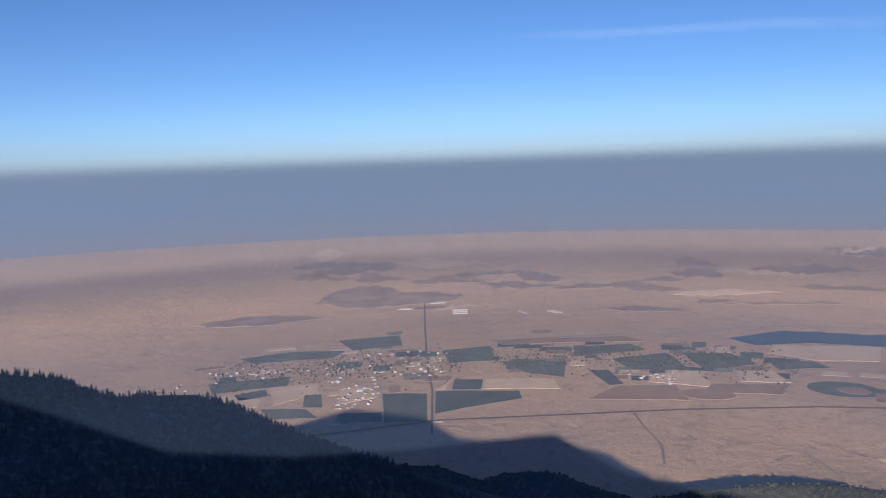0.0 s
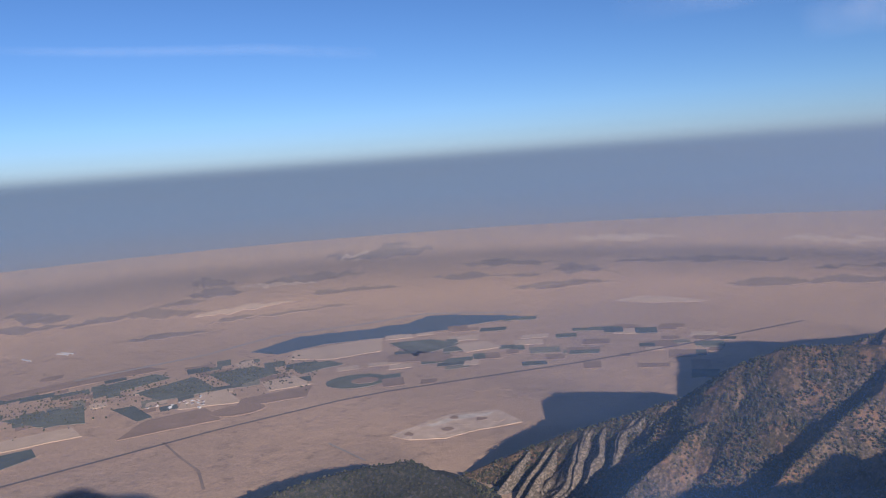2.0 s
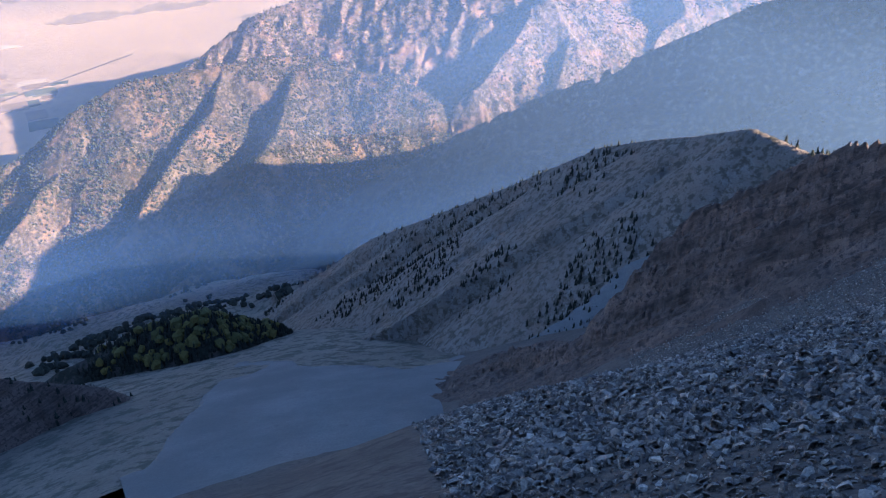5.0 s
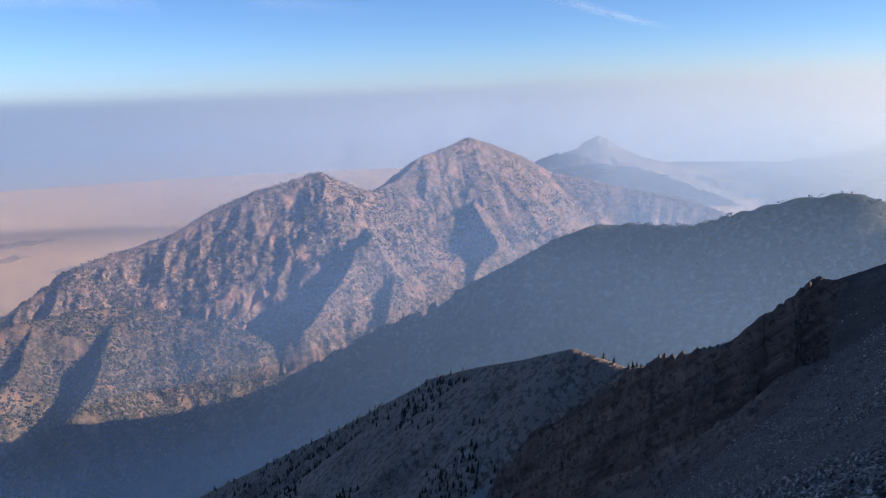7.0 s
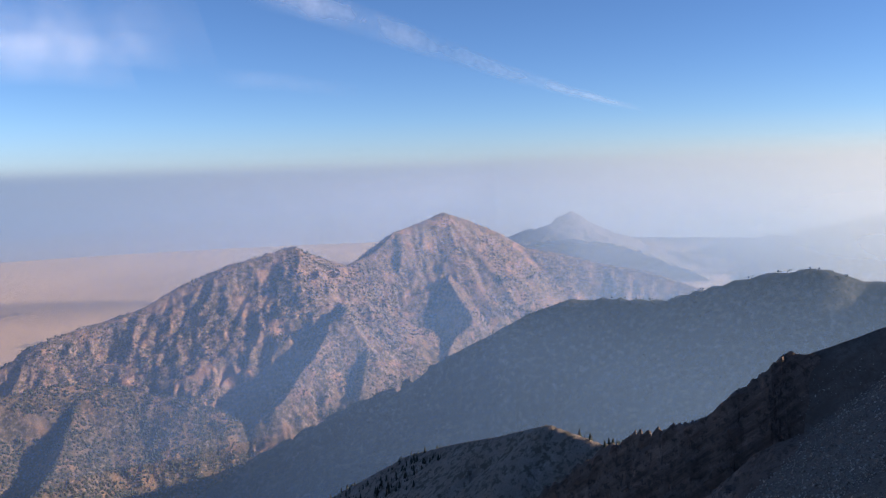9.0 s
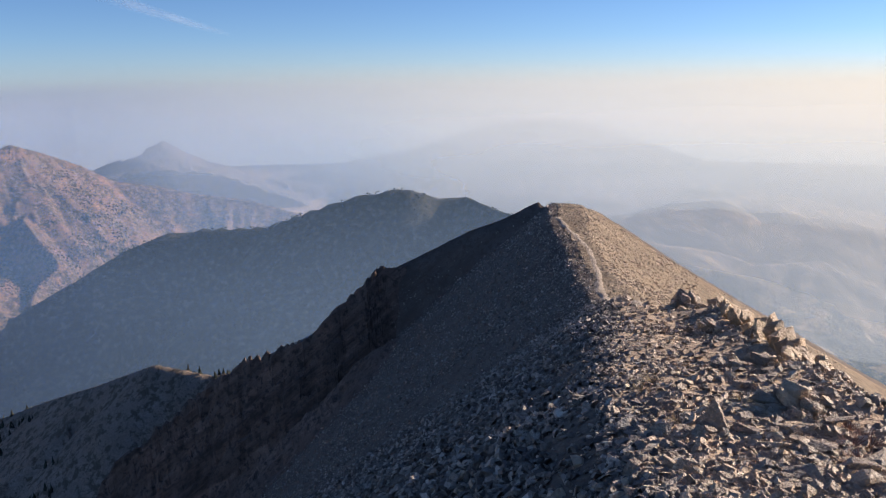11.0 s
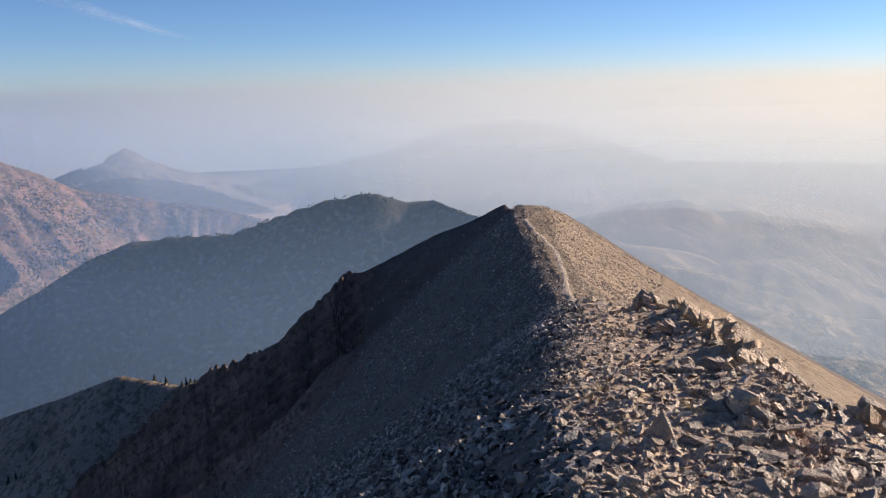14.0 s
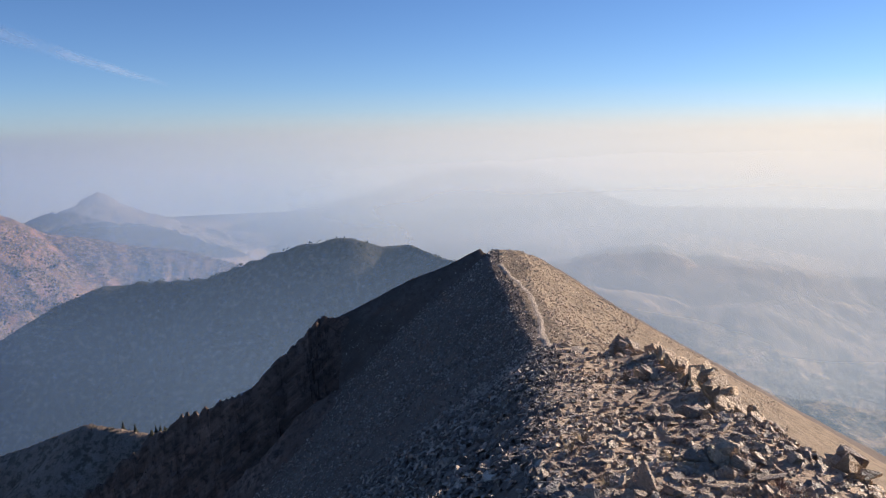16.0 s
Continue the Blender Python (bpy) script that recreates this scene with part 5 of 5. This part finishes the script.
for sunny, name, label, mat in ((False, "scree", "loose grey brown shale scree, coloured darker for the shaded flank", ROCK), (True, "crest_rubble", "pale tan shale rubble, coloured lighter for the sunny crest", PALE_ROCK)):
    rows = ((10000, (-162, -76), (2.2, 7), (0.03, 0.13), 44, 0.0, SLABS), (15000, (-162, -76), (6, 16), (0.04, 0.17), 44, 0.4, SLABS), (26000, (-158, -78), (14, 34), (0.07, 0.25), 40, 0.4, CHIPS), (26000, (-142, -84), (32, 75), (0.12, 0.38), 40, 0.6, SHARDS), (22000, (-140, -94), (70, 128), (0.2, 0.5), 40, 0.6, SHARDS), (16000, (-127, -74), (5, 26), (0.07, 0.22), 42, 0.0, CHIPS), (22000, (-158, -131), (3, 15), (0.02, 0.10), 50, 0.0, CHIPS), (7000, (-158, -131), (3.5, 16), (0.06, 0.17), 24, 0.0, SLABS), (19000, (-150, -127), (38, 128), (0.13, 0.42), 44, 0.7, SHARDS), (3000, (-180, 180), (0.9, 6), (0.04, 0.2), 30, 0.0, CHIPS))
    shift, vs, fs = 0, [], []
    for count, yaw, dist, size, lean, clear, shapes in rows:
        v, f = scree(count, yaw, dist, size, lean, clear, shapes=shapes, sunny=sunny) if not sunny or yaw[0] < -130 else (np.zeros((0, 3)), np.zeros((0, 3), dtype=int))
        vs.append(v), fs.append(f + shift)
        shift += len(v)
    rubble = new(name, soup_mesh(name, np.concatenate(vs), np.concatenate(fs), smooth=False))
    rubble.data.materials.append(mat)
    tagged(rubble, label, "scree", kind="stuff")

# trodden trail
co, faces = [], []
fine = np.concatenate([np.linspace(p, q, 24)[:-1] for p, q in zip(trail_xy, trail_xy[1:])])
for k, p in enumerate(fine):
    d = fine[min(k + 1, len(fine) - 1)] - fine[max(k - 1, 0)]
    d = d / np.linalg.norm(d)
    w = 0.44 + 0.12 * math.sin(k * 0.7) + 0.08 * math.sin(k * 2.3)
    for j, off in enumerate((-1.0, -0.4, 0.4, 1.0)):
        x, y = p[0] - d[1] * off * w, p[1] + d[0] * off * w
        co.append((x, y, float(ridge(np.array([x]), np.array([y]))[0]) + (0.10 if abs(off) < 0.5 else -0.03)))
    if k:
        faces += [(4 * k - 4 + j, 4 * k - 3 + j, 4 * k + 1 + j, 4 * k + j) for j in range(3)]
trail = new("trail", soup_mesh("trail", np.array(co), np.array(faces)))
trail.data.materials.append(plain_mat("trail_dust", (0.60, 0.49, 0.375), vary=0.25, scale=1.5, bump=0.04))
tagged(trail, "pale trodden footpath along the ridge crest", "path", kind="structure")


def boulder(name, label, yaw, dist, size, turn=(0, 0, 0), mat=STONE, lift=0.25, seed=0, category="rock", points=None):
    """An angular block: the hull of scattered points, cut flat by its bedding."""
    g = random.Random(seed)
    bm = bmesh.new()
    for _ in range(15):
        q = Vector((g.uniform(-1, 1), g.uniform(-1, 1), g.uniform(-1, 1)))
        q = Vector((max(-0.9, min(0.9, q.x)), max(-0.95, min(0.95, q.y)), max(-0.85, min(0.85, q.z)))) * 0.62
        if not points:
            bm.verts.new((q.x * size[0], q.y * size[1], q.z * size[2]))
    for q in points or ():
        bm.verts.new((0.5 * q[0] * size[0], 0.5 * q[1] * size[1], 0.5 * q[2] * size[2]))
    hull = bmesh.ops.convex_hull(bm, input=bm.verts)
    bmesh.ops.delete(bm, geom=[e for e in hull["geom_interior"] if isinstance(e, bmesh.types.BMVert)], context="VERTS")
    bmesh.ops.bevel(bm, geom=list(bm.edges), offset=0.025 * min(size), segments=1, affect="EDGES")
    me = bpy.data.meshes.new(name)
    bm.to_mesh(me)
    bm.free()
    me.materials.append(mat)
    ob = new(name, me)
    a = radians(yaw)
    x, y = -math.sin(a) * dist, math.cos(a) * dist
    ob.matrix_world = pose(x, y, float(ridge(np.array([x]), np.array([y]))[0]) + lift * size[2], *turn)
    return tagged(ob, label, category)


# row of standing amber slabs along the lip
slabs_at = random.Random(77)
for k in range(46):
    f = (k + 0.5) / 46
    yaw = -140.9 - 6.9 * f + slabs_at.uniform(-0.15, 0.15)
    dist = float(np.interp(-yaw, (140.9, 141.5, 143.4, 145.2, 147.8), (18.2, 17.0, 13.2, 9.9, 7.6))) - slabs_at.uniform(0.0, 0.5)
    high = (0.026 + 0.014 * slabs_at.random()) * dist * (1.25 if 0.42 < f < 0.75 else 0.8)
    ob = boulder("standing_slab", "tall amber shale slab standing on the sunny edge", yaw, dist, (0.42 * high, (0.7 + 0.5 * slabs_at.random()) * high, 1.2 * high), (slabs_at.gauss(0, 7), 34 + slabs_at.gauss(0, 9), 12 + slabs_at.gauss(0, 13)), AMBER, 0.30, 100 + k)
    ob["group"] = "standing slabs"


def outcrop(yaw, dist, wide, deep, high, count, block, seed, mat, lean=22):
    """A broken outcrop: blocks of one tilted bedding piled up to a crown, the small ones at its rim."""
    g = random.Random(seed)
    for k in range(count):
        f = math.sqrt((k + 0.4) / count)
        turn = k * 2.4 + g.uniform(-0.4, 0.4)
        off_a, off_d = 0.5 * wide * f * math.cos(turn), 0.5 * deep * f * math.sin(turn)
        edge = block * (1.25 - 0.75 * f) * g.uniform(0.7, 1.25)
        size = (edge, edge * g.uniform(0.55, 0.9), edge * g.uniform(0.35, 1.0))
        ob = boulder("outcrop_block", "broken brown shale block in a ridge outcrop", yaw - math.degrees(off_a / dist), dist + off_d, size, (g.gauss(8, 9), g.gauss(-lean, 9), 35 + g.gauss(0, 22)), mat, 0.22, seed * 40 + k)
        ob.location.z += high * (1 - f) ** 1.2 * g.uniform(0.7, 1.0)
        ob["group"] = "outcrop blocks"


for yaw, dist, wide, deep, high, count, block, mat in (
    (-138.9, 21.0, 1.3, 0.9, 0.46, 20, 0.40, STONE), (-134.9, 52.0, 2.6, 2.2, 0.35, 26, 0.62, STONE), (-141.0, 9.0, 0.8, 0.7, 0.16, 18, 0.18, STONE), (-142.6, 7.4, 0.9, 0.6, 0.12, 18, 0.16, STONE), (-144.9, 5.6, 0.55, 0.5, 0.06, 16, 0.19, STONE),
    (-150.4, 6.9, 0.4, 0.4, 0.08, 10, 0.16, STONE), (-152.8, 6.1, 0.5, 0.45, 0.10, 12, 0.18, STONE), (-154.0, 5.9, 0.35, 0.3, 0.14, 7, 0.20, AMBER),
    (-147.8, 7.6, 0.7, 0.6, 0.10, 12, 0.15, STONE), (-136.6, 4.15, 0.5, 0.3, 0.04, 14, 0.13, STONE), (-143.6, 12.0, 0.9, 0.8, 0.16, 14, 0.20, STONE), (-140.0, 14.5, 1.0, 1.0, 0.15, 14, 0.22, STONE),
):
    outcrop(yaw, dist, wide, deep, high, count, block, int(-yaw * 3), mat)
boulder("standing_plate", "pointed shale plate standing on edge", -139.6, 4.95, (0.24, 0.09, 0.27), (-14, 12, -118), STONE, 0.35, 301, points=((-1, -0.5, -0.9), (-0.9, 0.6, -0.9), (1, -0.6, -0.8), (0.9, 0.5, -0.9), (-0.2, -0.3, 1), (0.05, 0.3, 0.9), (0.55, 0.2, 0.25), (-0.65, -0.2, 0.2)))
for k, (yaw, dist, size, turn) in enumerate(((-145.5, 5.2, (0.55, 0.35, 0.10), (6, 4, 20)), (-147.0, 4.9, (0.6, 0.4, 0.12), (-5, 8, 50)), (-144.0, 4.8, (0.5, 0.36, 0.10), (10, -6, 80)), (-148.2, 5.4, (0.5, 0.3, 0.12), (0, 12, 10)), (-149.5, 4.6, (0.42, 0.34, 0.16), (4, 0, 65)), (-146.0, 4.3, (0.45, 0.3, 0.1), (-8, 5, 35)), (-142.0, 5.0, (0.36, 0.26, 0.12), (12, 0, 15)), (-150.4, 4.3, (0.36, 0.3, 0.22), (0, 0, 40)), (-151.2, 4.7, (0.4, 0.3, 0.24), (6, 10, 70)))):
    boulder("shale_plate", "flat tan shale plate lying on the rubble", yaw, dist, tuple(0.5 * v for v in size), tuple(1.8 * v for v in turn[:2]) + turn[2:], STONE, 0.5, 400 + k)["group"] = "flat plates"


# nearest loose stones, each its own piece of the ridge
meshes = []
for k in range(14):
    me = soup_mesh("stone", *SLABS[k], smooth=False)
    me.materials.append(STONE)
    meshes.append(me)
for k in range(300):
    yaw, dist = radians(rng.uniform(-160, -120)), 2.6 + 5.5 * rng.random()
    x, y = -math.sin(yaw) * dist, math.cos(yaw) * dist
    size = 0.05 + 0.12 * rng.random() ** 2.0
    ob = new("stone", meshes[k % 14])
    ob.parent = summit
    ob.matrix_world = pose(x, y, float(ridge(np.array([x]), np.array([y]))[0]) + 0.22 * size, rng.normal(0, 24), rng.normal(0, 24), rng.uniform(0, 360)) @ Matrix.Scale(size, 4)


def tuft(name, label, yaw, dist, high, mat, seed):
    """A dry plant: many thin bent blades from one root."""
    g = np.random.default_rng(seed)
    co, faces = [], []
    for k in range(60):
        a, lean, h = g.uniform(0, 6.28), g.uniform(0.1, 0.8), high * g.uniform(0.5, 1.1)
        w = 0.004
        for f in (0, 0.5, 1.0):
            out = h * lean * f * f + 0.05 * f
            for sgn in (-1, 1):
                co.append((out * math.cos(a) - sgn * w * (1 - f * 0.8) * math.sin(a), out * math.sin(a) + sgn * w * (1 - f * 0.8) * math.cos(a), h * f * (1 - 0.3 * lean * f)))
        b = 6 * k
        faces += [(b, b + 1, b + 3, b + 2), (b + 2, b + 3, b + 5, b + 4)]
    ob = new(name, soup_mesh(name, np.array(co), np.array(faces)))
    ob.data.materials.append(mat)
    a = radians(yaw)
    x, y = -math.sin(a) * dist, math.cos(a) * dist
    ob.location = (x, y, float(ridge(np.array([x]), np.array([y]))[0]) - 0.01)
    return tagged(ob, label, "dry plant")


STRAWY, REDDISH = leaf_mat("dry_grass", (0.42, 0.32, 0.18), (0.32, 0.24, 0.14)), leaf_mat("dry_herb", (0.34, 0.20, 0.15), (0.42, 0.28, 0.2))
for k, (yaw, dist, high) in enumerate(((-149.2, 5.0, 0.12), (-149.9, 5.2, 0.11), (-148.9, 5.3, 0.1), (-150.4, 5.1, 0.12), (-150.8, 4.8, 0.1), (-149.6, 4.7, 0.12))):
    tuft("dry_herb", "reddish dry herb growing between the stones", yaw, dist, high, REDDISH, 500 + k)["group"] = "dry herbs"
for k, (yaw, dist, high) in enumerate(((-134.5, 6.2, 0.14), (-135.4, 6.5, 0.12), (-141.8, 5.7, 0.1), (-143.0, 5.5, 0.1), (-137.0, 5.2, 0.12))):
    tuft("grass_tuft", "small tuft of dry straw grass among rocks", yaw, dist, high, STRAWY, 520 + k)["group"] = "grass tufts"
